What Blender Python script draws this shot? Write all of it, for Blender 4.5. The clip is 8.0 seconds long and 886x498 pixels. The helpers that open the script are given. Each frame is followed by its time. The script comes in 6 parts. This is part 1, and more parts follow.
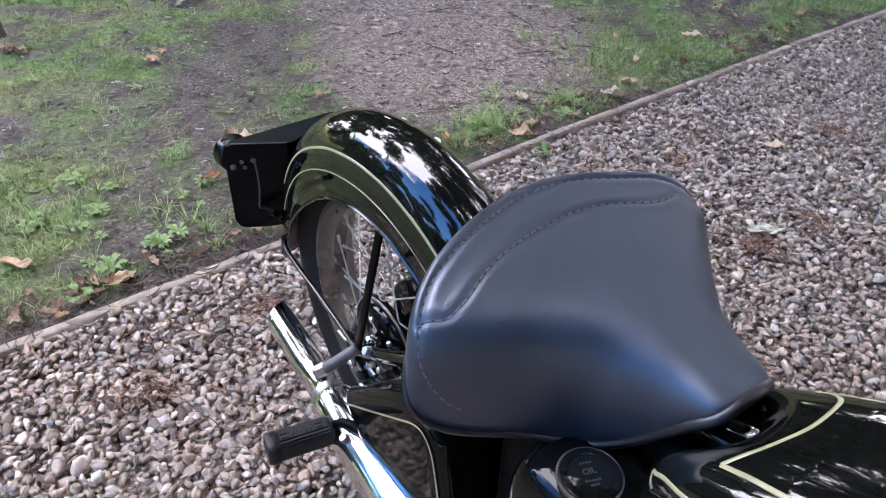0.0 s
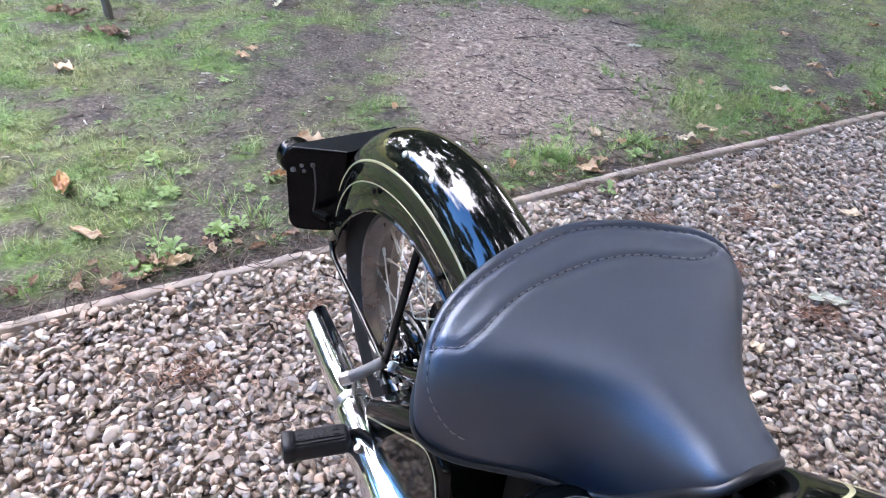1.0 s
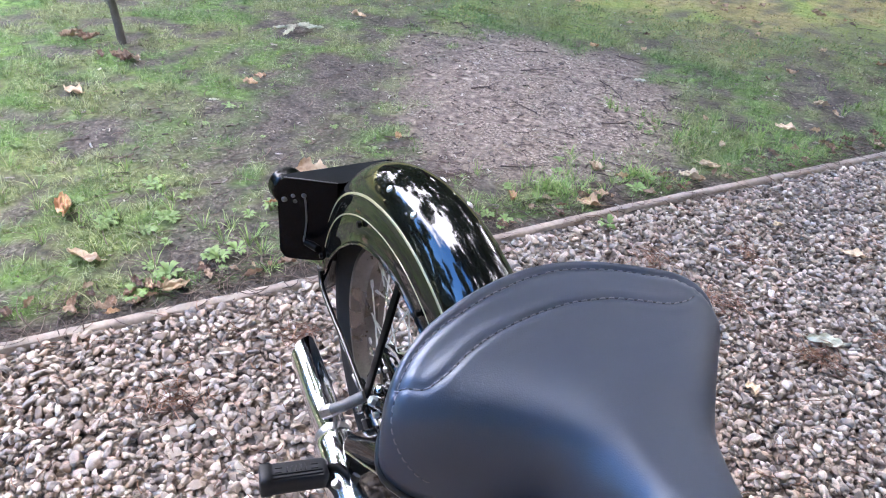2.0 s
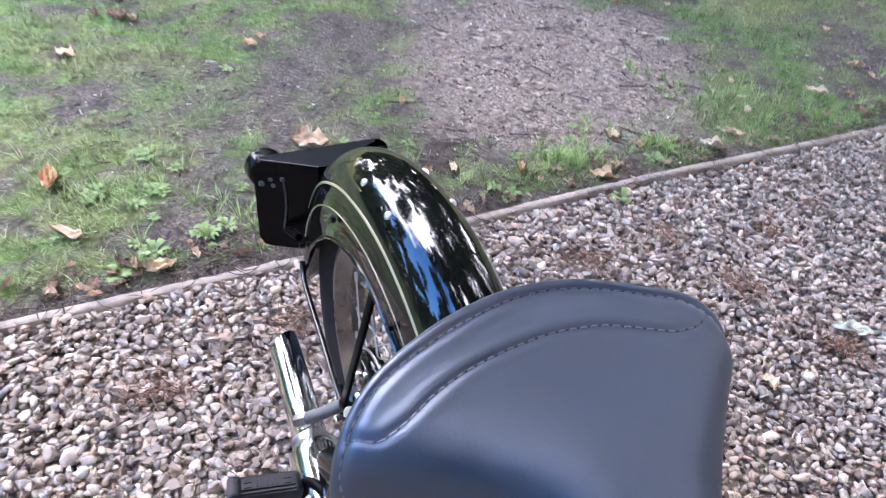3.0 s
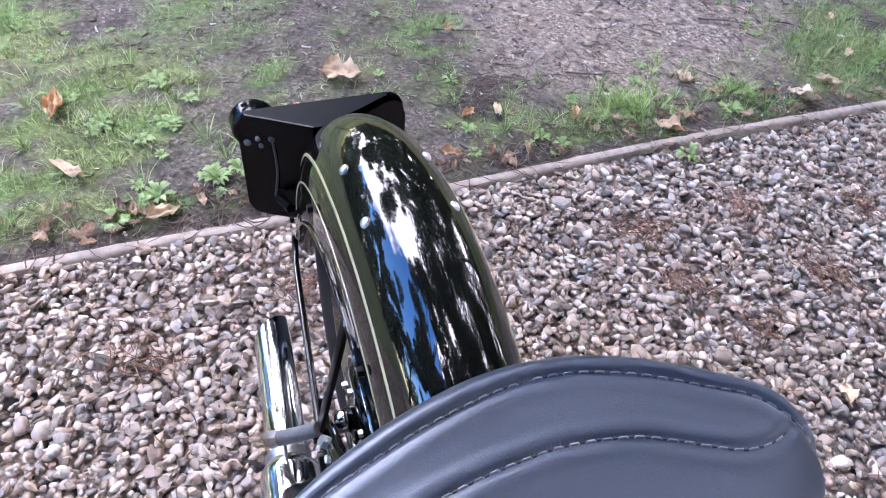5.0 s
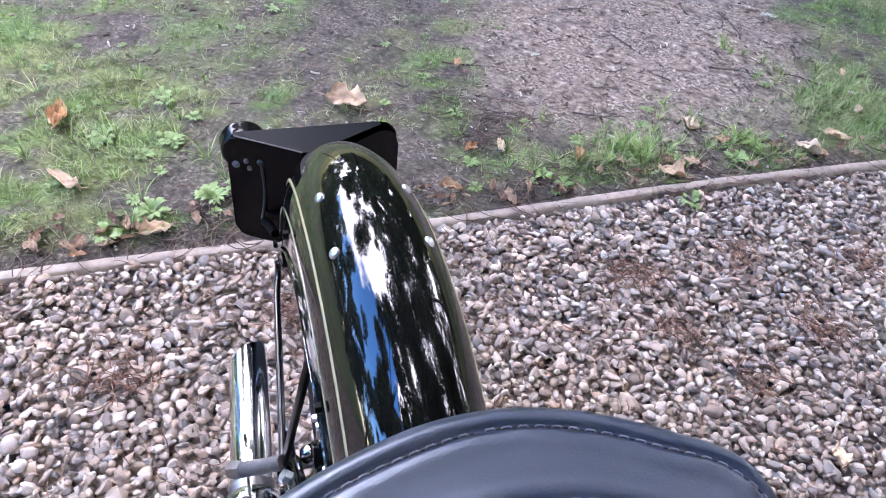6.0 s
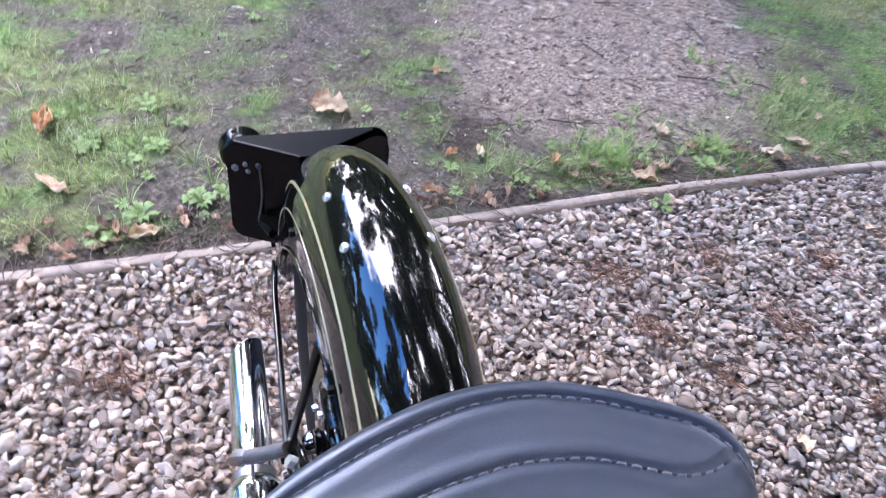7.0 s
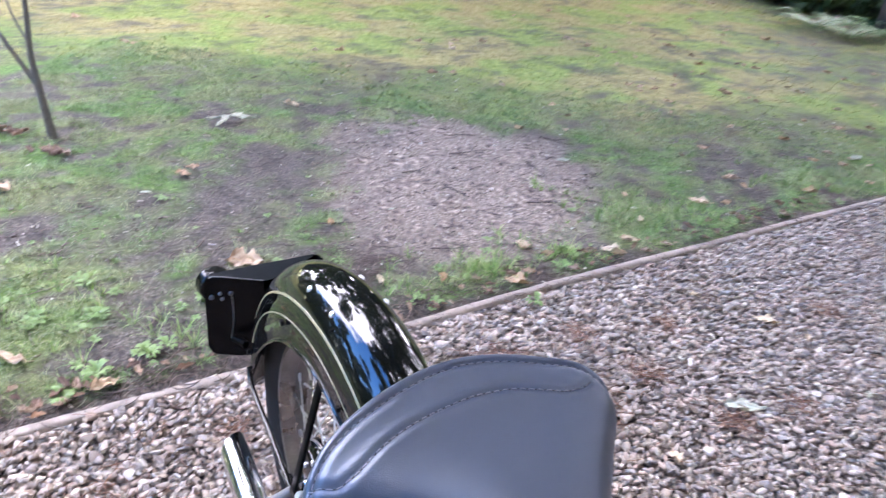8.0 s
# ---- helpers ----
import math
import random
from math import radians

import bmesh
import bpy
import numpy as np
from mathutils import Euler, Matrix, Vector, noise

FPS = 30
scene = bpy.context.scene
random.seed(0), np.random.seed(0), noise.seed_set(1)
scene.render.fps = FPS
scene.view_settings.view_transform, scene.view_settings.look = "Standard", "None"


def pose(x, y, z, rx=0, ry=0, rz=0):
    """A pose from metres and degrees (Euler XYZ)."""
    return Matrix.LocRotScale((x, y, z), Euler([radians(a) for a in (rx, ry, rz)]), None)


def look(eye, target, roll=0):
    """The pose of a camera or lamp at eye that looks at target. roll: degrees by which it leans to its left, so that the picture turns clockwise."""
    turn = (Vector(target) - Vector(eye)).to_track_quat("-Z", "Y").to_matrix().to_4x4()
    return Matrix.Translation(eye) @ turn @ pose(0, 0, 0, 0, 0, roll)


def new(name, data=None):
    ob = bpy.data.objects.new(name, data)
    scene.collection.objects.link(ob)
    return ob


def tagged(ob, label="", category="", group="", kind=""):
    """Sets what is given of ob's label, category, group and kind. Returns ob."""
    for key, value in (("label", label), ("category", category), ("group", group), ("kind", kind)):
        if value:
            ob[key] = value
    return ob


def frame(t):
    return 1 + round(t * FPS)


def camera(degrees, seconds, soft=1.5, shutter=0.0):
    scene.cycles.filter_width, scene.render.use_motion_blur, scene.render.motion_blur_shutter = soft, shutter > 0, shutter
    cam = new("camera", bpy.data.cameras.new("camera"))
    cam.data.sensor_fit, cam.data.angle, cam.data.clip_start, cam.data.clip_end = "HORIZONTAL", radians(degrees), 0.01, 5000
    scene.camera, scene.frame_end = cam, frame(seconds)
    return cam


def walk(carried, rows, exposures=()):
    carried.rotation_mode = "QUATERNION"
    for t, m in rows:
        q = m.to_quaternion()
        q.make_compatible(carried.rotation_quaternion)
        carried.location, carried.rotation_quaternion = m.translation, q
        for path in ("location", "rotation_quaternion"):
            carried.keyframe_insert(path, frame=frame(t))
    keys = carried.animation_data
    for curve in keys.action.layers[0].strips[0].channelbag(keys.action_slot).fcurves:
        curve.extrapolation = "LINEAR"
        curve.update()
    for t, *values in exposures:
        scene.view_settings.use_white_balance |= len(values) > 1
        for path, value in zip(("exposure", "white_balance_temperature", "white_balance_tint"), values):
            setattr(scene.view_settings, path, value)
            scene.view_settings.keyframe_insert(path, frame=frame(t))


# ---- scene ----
cam = camera(62.7, 8.0, soft=1.1, shutter=0.5)
PATH = [
    (0, (0.023, 0.013, 1.198), (-0.014, 1.595, -0.025), 1.6),
    (0.2, (0.0221, 0.0044, 1.2049), (-0.0211, 1.5897, -0.0137), 2.99),
    (0.5, (0.034, 0.006, 1.208), (-0.082, 1.59, -0.007), 4.4),
    (0.7, (0.053, 0.0061, 1.2116), (-0.1173, 1.5998, 0.0154), 4.66),
    (1, (0.062, 0.017, 1.211), (-0.158, 1.609, 0.021), 5.3),
    (1.2, (0.0773, 0.0219, 1.2127), (-0.1689, 1.6175, 0.0323), 4.8),
    (1.5, (0.081, 0.031, 1.219), (-0.164, 1.64, 0.057), 5.2),
    (1.7, (0.0879, 0.0326, 1.2235), (-0.1622, 1.6644, 0.0946), 5.5),
    (2.8, (0.1213, 0.122, 1.2183), (-0.1805, 1.6913, 0.0157), 6.46),
    (3, (0.123, 0.174, 1.212), (-0.17, 1.716, -0.027), 5.3),
    (3.2, (0.1212, 0.2352, 1.2106), (-0.1321, 1.7269, -0.0974), 6.12),
    (3.5, (0.12, 0.326, 1.189), (-0.196, 1.696, -0.233), 5.9),
    (3.7, (0.1165, 0.3707, 1.1775), (-0.2145, 1.7267, -0.2549), 6.01),
    (4, (0.124, 0.398, 1.164), (-0.228, 1.756, -0.261), 5.0),
    (4.5, (0.118, 0.41, 1.155), (-0.253, 1.757, -0.277), 4.3),
    (4.7, (0.1195, 0.4131, 1.1527), (-0.2561, 1.762, -0.2754), 4.5),
    (5.8, (0.1428, 0.4394, 1.1476), (-0.2916, 1.8329, -0.2196), 6.94),
    (6, (0.148, 0.447, 1.142), (-0.287, 1.851, -0.215), 7.6),
    (6.5, (0.145, 0.451, 1.142), (-0.268, 1.851, -0.225), 8.9),
    (7, (0.137, 0.389, 1.169), (-0.23, 1.833, -0.166), 9.3),
    (7.2, (0.1341, 0.3265, 1.1968), (-0.2132, 1.8279, -0.078), 8.07),
    (7.5, (0.148, 0.2, 1.239), (-0.127, 1.816, 0.092), 7.4),
    (7.7, (0.1545, 0.0985, 1.2684), (-0.1, 1.7828, 0.2204), 5.58),
    (8, (0.143, 0.008, 1.29), (-0.005, 1.759, 0.337), 5.9),
]
EXPOSURES = [(0, 2.05, 6520, 25), (0.5, 2.33, 6520, 24), (1.5, 2.46, 6540, 23), (3, 2.50, 6290, 26), (3.5, 2.50, 6230, 27), (4.5, 2.46, 6230, 29), (6.5, 2.48, 6270, 29), (7.5, 2.59, 6230, 28), (8, 2.62, 6240, 28)]
walk(cam, [(t, look(eye, target, roll)) for t, eye, target, roll in PATH], EXPOSURES)

# ---- world and light ----
SUN_EL, SUN_AZ = 60.0, -175.0
world = bpy.data.worlds.new("sky")
scene.world = world
world.use_nodes = True
wn, wl = world.node_tree.nodes, world.node_tree.links
wn.clear()
w_out = wn.new("ShaderNodeOutputWorld")
w_bg = wn.new("ShaderNodeBackground")
w_sky = wn.new("ShaderNodeTexSky")
w_sky.sky_type = "NISHITA"
w_sky.sun_disc = False
w_sky.sun_elevation, w_sky.sun_rotation = radians(SUN_EL), radians(SUN_AZ)
w_sky.air_density, w_sky.dust_density, w_sky.ozone_density = 1.1, 0.0, 4.0
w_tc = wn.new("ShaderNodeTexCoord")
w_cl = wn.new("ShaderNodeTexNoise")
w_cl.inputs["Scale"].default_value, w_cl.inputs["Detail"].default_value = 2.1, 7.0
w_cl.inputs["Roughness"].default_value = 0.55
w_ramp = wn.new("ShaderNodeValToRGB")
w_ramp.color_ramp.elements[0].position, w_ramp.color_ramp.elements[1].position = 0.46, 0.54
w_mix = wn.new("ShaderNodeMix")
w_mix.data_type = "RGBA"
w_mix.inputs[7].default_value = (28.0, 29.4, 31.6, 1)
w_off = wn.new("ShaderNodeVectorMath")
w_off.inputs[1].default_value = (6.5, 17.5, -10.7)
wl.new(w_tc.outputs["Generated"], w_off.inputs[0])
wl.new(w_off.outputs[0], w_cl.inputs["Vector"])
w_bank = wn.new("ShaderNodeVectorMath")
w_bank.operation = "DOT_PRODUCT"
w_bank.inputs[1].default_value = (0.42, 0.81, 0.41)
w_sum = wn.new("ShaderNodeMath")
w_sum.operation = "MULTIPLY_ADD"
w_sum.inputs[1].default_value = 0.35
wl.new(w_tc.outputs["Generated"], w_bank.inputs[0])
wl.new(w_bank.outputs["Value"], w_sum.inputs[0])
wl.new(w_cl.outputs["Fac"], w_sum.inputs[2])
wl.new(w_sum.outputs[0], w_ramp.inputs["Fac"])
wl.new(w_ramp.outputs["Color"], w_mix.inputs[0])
w_hue = wn.new("ShaderNodeHueSaturation")
w_hue.inputs["Saturation"].default_value, w_hue.inputs["Value"].default_value = 1.25, 2.7
wl.new(w_sky.outputs["Color"], w_hue.inputs["Color"])
wl.new(w_hue.outputs["Color"], w_mix.inputs[6])
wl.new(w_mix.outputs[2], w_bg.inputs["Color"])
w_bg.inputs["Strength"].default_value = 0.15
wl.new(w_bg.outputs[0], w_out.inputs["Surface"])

sun = new("sun", bpy.data.lights.new("sun", "SUN"))
sun.data.energy, sun.data.angle, sun.data.color = 1.0, radians(25), (1.0, 0.97, 0.93)
sun.matrix_world = look((0, 0, 0), (-math.sin(radians(SUN_AZ)) * math.cos(radians(SUN_EL)), -math.cos(radians(SUN_AZ)) * math.cos(radians(SUN_EL)), -math.sin(radians(SUN_EL))))


# ---- materials ----
def mat(name, color, rough=0.5, metal=0.0, spec=0.5, vary=0.0, scale=30.0, bump=0.0, bump_scale=200.0, coat=0.0, rough_vary=0.0, ramp=None, source="noise"):
    """Principled material; vary mixes darker and lighter tints at two scales, bump gives fine relief."""
    m = bpy.data.materials.new(name)
    m.use_nodes = True
    n, l = m.node_tree.nodes, m.node_tree.links
    b = n["Principled BSDF"]
    b.inputs["Base Color"].default_value = (*color, 1)
    b.inputs["Roughness"].default_value = rough
    b.inputs["Metallic"].default_value = metal
    b.inputs["Specular IOR Level"].default_value = spec
    b.inputs["Coat Weight"].default_value = coat
    b.inputs["Coat Roughness"].default_value = 0.03
    tc = n.new("ShaderNodeTexCoord")
    out = None
    if ramp:
        r = n.new("ShaderNodeValToRGB")
        els = r.color_ramp.elements
        while len(els) < len(ramp):
            els.new(0.5)
        for e, (p, c) in zip(els, ramp):
            e.position, e.color = p, (*c, 1)
        if source == "island":
            l.new(n.new("ShaderNodeNewGeometry").outputs["Random Per Island"], r.inputs["Fac"])
        elif source == "object":
            l.new(n.new("ShaderNodeObjectInfo").outputs["Random"], r.inputs["Fac"])
        else:
            t = n.new("ShaderNodeTexNoise")
            t.inputs["Scale"].default_value, t.inputs["Detail"].default_value = scale, 6
            l.new(tc.outputs["Object"], t.inputs["Vector"])
            l.new(t.outputs["Fac"], r.inputs["Fac"])
        out = r.outputs["Color"]
    if vary:
        t1, t2 = n.new("ShaderNodeTexNoise"), n.new("ShaderNodeTexNoise")
        for t, s in ((t1, scale), (t2, scale * 7.3)):
            t.inputs["Scale"].default_value, t.inputs["Detail"].default_value = s, 5
            l.new(tc.outputs["Object"], t.inputs["Vector"])
        ad = n.new("ShaderNodeMath")
        ad.operation = "ADD"
        l.new(t1.outputs["Fac"], ad.inputs[0])
        l.new(t2.outputs["Fac"], ad.inputs[1])
        mr = n.new("ShaderNodeMapRange")
        mr.inputs["From Min"].default_value, mr.inputs["From Max"].default_value = 0.6, 1.4
        mr.inputs["To Min"].default_value, mr.inputs["To Max"].default_value = 1 - vary, 1 + vary
        l.new(ad.outputs[0], mr.inputs["Value"])
        mx = n.new("ShaderNodeMix")
        mx.data_type, mx.blend_type = "RGBA", "MULTIPLY"
        mx.inputs[0].default_value = 1
        mx.inputs[6].default_value = (*color, 1)
        if out:
            l.new(out, mx.inputs[6])
        l.new(mr.outputs[0], mx.inputs[7])
        out = mx.outputs[2]
    if out:
        l.new(out, b.inputs["Base Color"])
    if bump:
        t = n.new("ShaderNodeTexNoise")
        t.inputs["Scale"].default_value, t.inputs["Detail"].default_value = bump_scale, 4
        l.new(tc.outputs["Object"], t.inputs["Vector"])
        bp = n.new("ShaderNodeBump")
        bp.inputs["Strength"].default_value, bp.inputs["Distance"].default_value = bump, 0.002
        l.new(t.outputs["Fac"], bp.inputs["Height"])
        l.new(bp.outputs[0], b.inputs["Normal"])
    if rough_vary:
        t = n.new("ShaderNodeTexNoise")
        t.inputs["Scale"].default_value, t.inputs["Detail"].default_value = 14, 6
        l.new(tc.outputs["Object"], t.inputs["Vector"])
        mr = n.new("ShaderNodeMapRange")
        mr.inputs["From Min"].default_value, mr.inputs["From Max"].default_value = 0.3, 0.7
        mr.inputs["To Min"].default_value, mr.inputs["To Max"].default_value = max(0.01, rough - rough_vary), rough + rough_vary
        l.new(t.outputs["Fac"], mr.inputs["Value"])
        l.new(mr.outputs[0], b.inputs["Roughness"])
    return m


STONES = [(0.0, (0.095, 0.076, 0.060)), (0.12, (0.209, 0.160, 0.126)), (0.27, (0.341, 0.267, 0.208)), (0.38, (0.319, 0.276, 0.237)),
          (0.47, (0.212, 0.188, 0.168)), (0.55, (0.412, 0.330, 0.260)), (0.66, (0.387, 0.281, 0.210)), (0.77, (0.457, 0.378, 0.309)), (0.90, (0.494, 0.414, 0.330)), (1.0, (0.517, 0.471, 0.414))]
M_STONE = mat("pebble_stone", (0.4, 0.36, 0.33), 0.72, spec=0.35, vary=0.28, scale=60, bump=0.5, bump_scale=350, ramp=STONES, source="island")
M_STONE_OB = mat("pebble_stone_single", (0.4, 0.36, 0.33), 0.72, spec=0.35, vary=0.28, scale=60, bump=0.5, bump_scale=350, ramp=STONES, source="object")
M_TIMBER = mat("edging_timber", (0.315, 0.258, 0.205), 0.8, vary=0.35, scale=9, bump=0.6, bump_scale=160)
M_PAINT = mat("black_enamel", (0.004, 0.0045, 0.004), 0.04, spec=0.5, coat=0.15, rough_vary=0.012)
M_BOX = mat("worn_black_enamel", (0.003, 0.0033, 0.003), 0.06, spec=0.22, vary=0.3, rough_vary=0.02)
M_EDGE = mat("edge_and_trim_grey", (0.042, 0.046, 0.048), 0.3, spec=0.6, vary=0.3)
M_PLATE = mat("plate_black", (0.0025, 0.0025, 0.003), 0.22, spec=0.12, vary=0.3, rough_vary=0.05)
# plate black tinted teal for the sky that the top sheet mirrors
M_SKY_SHEET = mat("sheet_black_sky_tint", (0.003, 0.005, 0.0065), 0.45, spec=0.10, vary=0.3, rough_vary=0.05)
M_SATIN = mat("satin_black", (0.002, 0.002, 0.002), 0.45, spec=0.06, vary=0.3, rough_vary=0.08)
M_RUBBER = mat("tyre_rubber", (0.014, 0.0135, 0.013), 0.8, spec=0.25, vary=0.4, scale=25, bump=0.3, bump_scale=300)
M_PEG = mat("peg_rubber", (0.009, 0.0095, 0.011), 0.5, spec=0.3, vary=0.3, scale=40)
M_CHROME = mat("chrome", (0.80, 0.81, 0.83), 0.09, 1.0, rough_vary=0.03)
M_BOLT = mat("worn_bolt", (0.78, 0.78, 0.77), 0.33, 1.0, vary=0.15, rough_vary=0.08)
M_STEEL = mat("dull_steel", (0.30, 0.285, 0.27), 0.4, 1.0, vary=0.35, scale=60, rough_vary=0.12)
M_DULL = mat("dull_bolt", (0.16, 0.155, 0.15), 0.55, 0.4, vary=0.4, scale=120)
M_CAST = mat("cast_steel", (0.135, 0.128, 0.120), 0.55, 0.6, vary=0.35, scale=70, bump=0.4, bump_scale=300)
M_RIM = mat("rim_chrome", (0.22, 0.21, 0.20), 0.3, 1.0, vary=0.2, scale=40, rough_vary=0.1)
M_GOLD = mat("pinstripe_gold", (0.33, 0.30, 0.155), 0.3, vary=0.08, scale=40, coat=0.5)
# black vinyl given a blue base and cool specular for the sky it mirrors
M_VINYL = mat("saddle_vinyl", (0.0026, 0.0095, 0.0230), 0.43, spec=0.97, vary=0.12, scale=18, bump=0.14, bump_scale=700, rough_vary=0.05)
M_VINYL.node_tree.nodes["Principled BSDF"].inputs["Specular Tint"].default_value = (0.88, 0.98, 1.10, 1)
M_PIPING = mat("piping_vinyl", (0.004, 0.005, 0.007), 0.38, spec=0.6, vary=0.2)
M_VINYL.node_tree.nodes["Principled BSDF"].inputs["IOR"].default_value = 1.60
M_THREAD = mat("thread", (0.21, 0.205, 0.225), 0.8, vary=0.25, scale=90)
M_BARK = mat("bark", (0.055, 0.045, 0.035), 0.9, vary=0.5, scale=12, bump=1.0, bump_scale=40)
M_SAPBARK = mat("sapling_bark", (0.10, 0.09, 0.075), 0.85, vary=0.4, scale=30, bump=0.6, bump_scale=90)
M_LEAF = mat("tree_leaf", (0.05, 0.09, 0.025), 0.55, ramp=[(0.0, (0.022, 0.045, 0.012)), (0.5, (0.045, 0.085, 0.022)), (1.0, (0.08, 0.12, 0.03))], source="island")


def blade_mat(name, straw, green, scale=2.4):
    """Grass blades: each with its own tint, fresh green in some places and strawy in others."""
    m = mat(name, (0.1, 0.15, 0.05), 0.55, ramp=green, source="island")
    n, l = m.node_tree.nodes, m.node_tree.links
    r = n.new("ShaderNodeValToRGB")
    els = r.color_ramp.elements
    while len(els) < len(straw):
        els.new(0.5)
    for e, (p, c) in zip(els, straw):
        e.position, e.color = p, (*c, 1)
    l.new(n.new("ShaderNodeNewGeometry").outputs["Random Per Island"], r.inputs["Fac"])
    t, k = n.new("ShaderNodeTexNoise"), n.new("ShaderNodeMapRange")
    t.inputs["Scale"].default_value, t.inputs["Detail"].default_value = scale, 5
    l.new(n.new("ShaderNodeTexCoord").outputs["Object"], t.inputs["Vector"])
    l.new(t.outputs["Fac"], k.inputs["Value"])
    k.inputs["From Min"].default_value, k.inputs["From Max"].default_value = 0.45, 0.55
    mx = n.new("ShaderNodeMix")
    mx.data_type = "RGBA"
    b = n["Principled BSDF"]
    l.new(k.outputs[0], mx.inputs[0])
    l.new(r.outputs["Color"], mx.inputs[6])
    l.new(b.inputs["Base Color"].links[0].from_socket, mx.inputs[7])
    l.new(mx.outputs[2], b.inputs["Base Color"])
    return m


M_GRASS = blade_mat("grass_blade", [(0.0, (0.110, 0.142, 0.050)), (0.5, (0.235, 0.275, 0.109)), (1.0, (0.420, 0.425, 0.224))], [(0.0, (0.062, 0.120, 0.026)), (0.5, (0.128, 0.226, 0.059)), (1.0, (0.240, 0.350, 0.123))])
M_TUFT = mat("tuft_blade", (0.115, 0.226, 0.044), 0.5, ramp=[(0.0, (0.078, 0.153, 0.026)), (0.4, (0.159, 0.285, 0.055)), (0.8, (0.259, 0.395, 0.101)), (1.0, (0.483, 0.463, 0.231))], source="island")
M_STRAW = mat("flat_stems", (0.216, 0.232, 0.122), 0.6, ramp=[(0.0, (0.086, 0.120, 0.044)), (0.4, (0.180, 0.220, 0.102)), (0.75, (0.288, 0.316, 0.184)), (1.0, (0.382, 0.371, 0.252))], source="island")
# mossy blades lightened for the open sky that brightens the far lawn
M_SKYLIT_TURF = blade_mat("skylit_mossy_turf", [(0.0, (0.237, 0.204, 0.058)), (0.5, (0.413, 0.335, 0.110)), (1.0, (0.537, 0.418, 0.182))], [(0.0, (0.155, 0.218, 0.032)), (0.5, (0.278, 0.344, 0.062)), (1.0, (0.413, 0.435, 0.110))], 1.5)
M_WEED = mat("weed_leaf", (0.083, 0.168, 0.038), 0.5, ramp=[(0.0, (0.060, 0.125, 0.026)), (0.6, (0.112, 0.205, 0.045)), (1.0, (0.180, 0.270, 0.080))], source="island", vary=0.2, scale=60)
M_DRY = mat("dry_leaf", (0.370, 0.205, 0.091), 0.6, ramp=[(0.0, (0.390, 0.230, 0.115)), (0.13, (0.470, 0.300, 0.172)), (0.5, (0.563, 0.377, 0.236)), (1.0, (0.581, 0.451, 0.289))], source="object", vary=0.3, scale=35, bump=0.4, bump_scale=120)
M_SCRAP = mat("leaf_scrap", (0.3, 0.2, 0.13), 0.7, ramp=[(0.0, (0.14, 0.08, 0.055)), (0.6, (0.27, 0.165, 0.105)), (1.0, (0.44, 0.32, 0.215))], source="object", vary=0.3, scale=40, bump=0.4, bump_scale=120)
M_ORANGE = mat("orange_leaf", (0.46, 0.25, 0.10), 0.5, ramp=[(0.35, (0.25, 0.105, 0.045)), (0.5, (0.45, 0.235, 0.095)), (0.65, (0.58, 0.40, 0.22))], scale=30, bump=0.4, bump_scale=120)
M_TAN = mat("tan_leaf", (0.5, 0.36, 0.27), 0.6, ramp=[(0.35, (0.28, 0.175, 0.10)), (0.5, (0.47, 0.335, 0.205)), (0.68, (0.58, 0.455, 0.31))], scale=30, bump=0.5, bump_scale=90)
M_BUFF = mat("buff_leaf", (0.6, 0.46, 0.31), 0.6, ramp=[(0.30, (0.36, 0.25, 0.145)), (0.45, (0.51, 0.385, 0.25)), (0.68, (0.60, 0.48, 0.335))], scale=30, bump=0.4, bump_scale=90)
M_PALE = mat("pale_leaf", (0.50, 0.50, 0.38), 0.6, vary=0.2, scale=40, bump=0.3, bump_scale=120)
M_NEEDLE = mat("pine_needle", (0.156, 0.076, 0.041), 0.7, ramp=[(0.0, (0.120, 0.055, 0.034)), (0.6, (0.230, 0.109, 0.065)), (1.0, (0.368, 0.212, 0.129))], source="island")
M_ROOT = mat("root_brown", (0.100, 0.065, 0.044), 0.75, ramp=[(0.0, (0.055, 0.039, 0.033)), (0.6, (0.120, 0.083, 0.064)), (1.0, (0.240, 0.178, 0.138))], source="island")
M_TWIG = mat("dead_twig", (0.085, 0.065, 0.055), 0.85, vary=0.4, scale=40, bump=0.5, bump_scale=200)
M_CHIP = mat("wood_chip", (0.220, 0.174, 0.130), 0.8, ramp=[(0.0, (0.055, 0.041, 0.034)), (0.45, (0.176, 0.136, 0.110)), (0.8, (0.341, 0.283, 0.235)), (0.93, (0.506, 0.447, 0.380)), (1.0, (0.726, 0.676, 0.560))], source="island")
M_RED = mat("lamp_red", (0.25, 0.01, 0.01), 0.1, coat=0.5)


# ---- mesh helpers ----
def part(name, bm, material, parent=None, label="", smooth=True):
    """Links a bmesh as one mesh object under a thing or part."""
    me = bpy.data.meshes.new(name)
    bm.to_mesh(me)
    bm.free()
    if smooth:
        me.shade_smooth()
        me.set_sharp_from_angle(angle=radians(42))
    me.materials.append(material)
    ob = new(name, me)
    ob.parent = parent
    if label:
        tagged(ob, label)
    return ob


def raw(name, verts, faces, material, parent=None, smooth=True):
    me = bpy.data.meshes.new(name)
    me.from_pydata(verts, [], faces)
    if smooth:
        me.shade_smooth()
    me.materials.append(material)
    ob = new(name, me)
    ob.parent = parent
    return ob


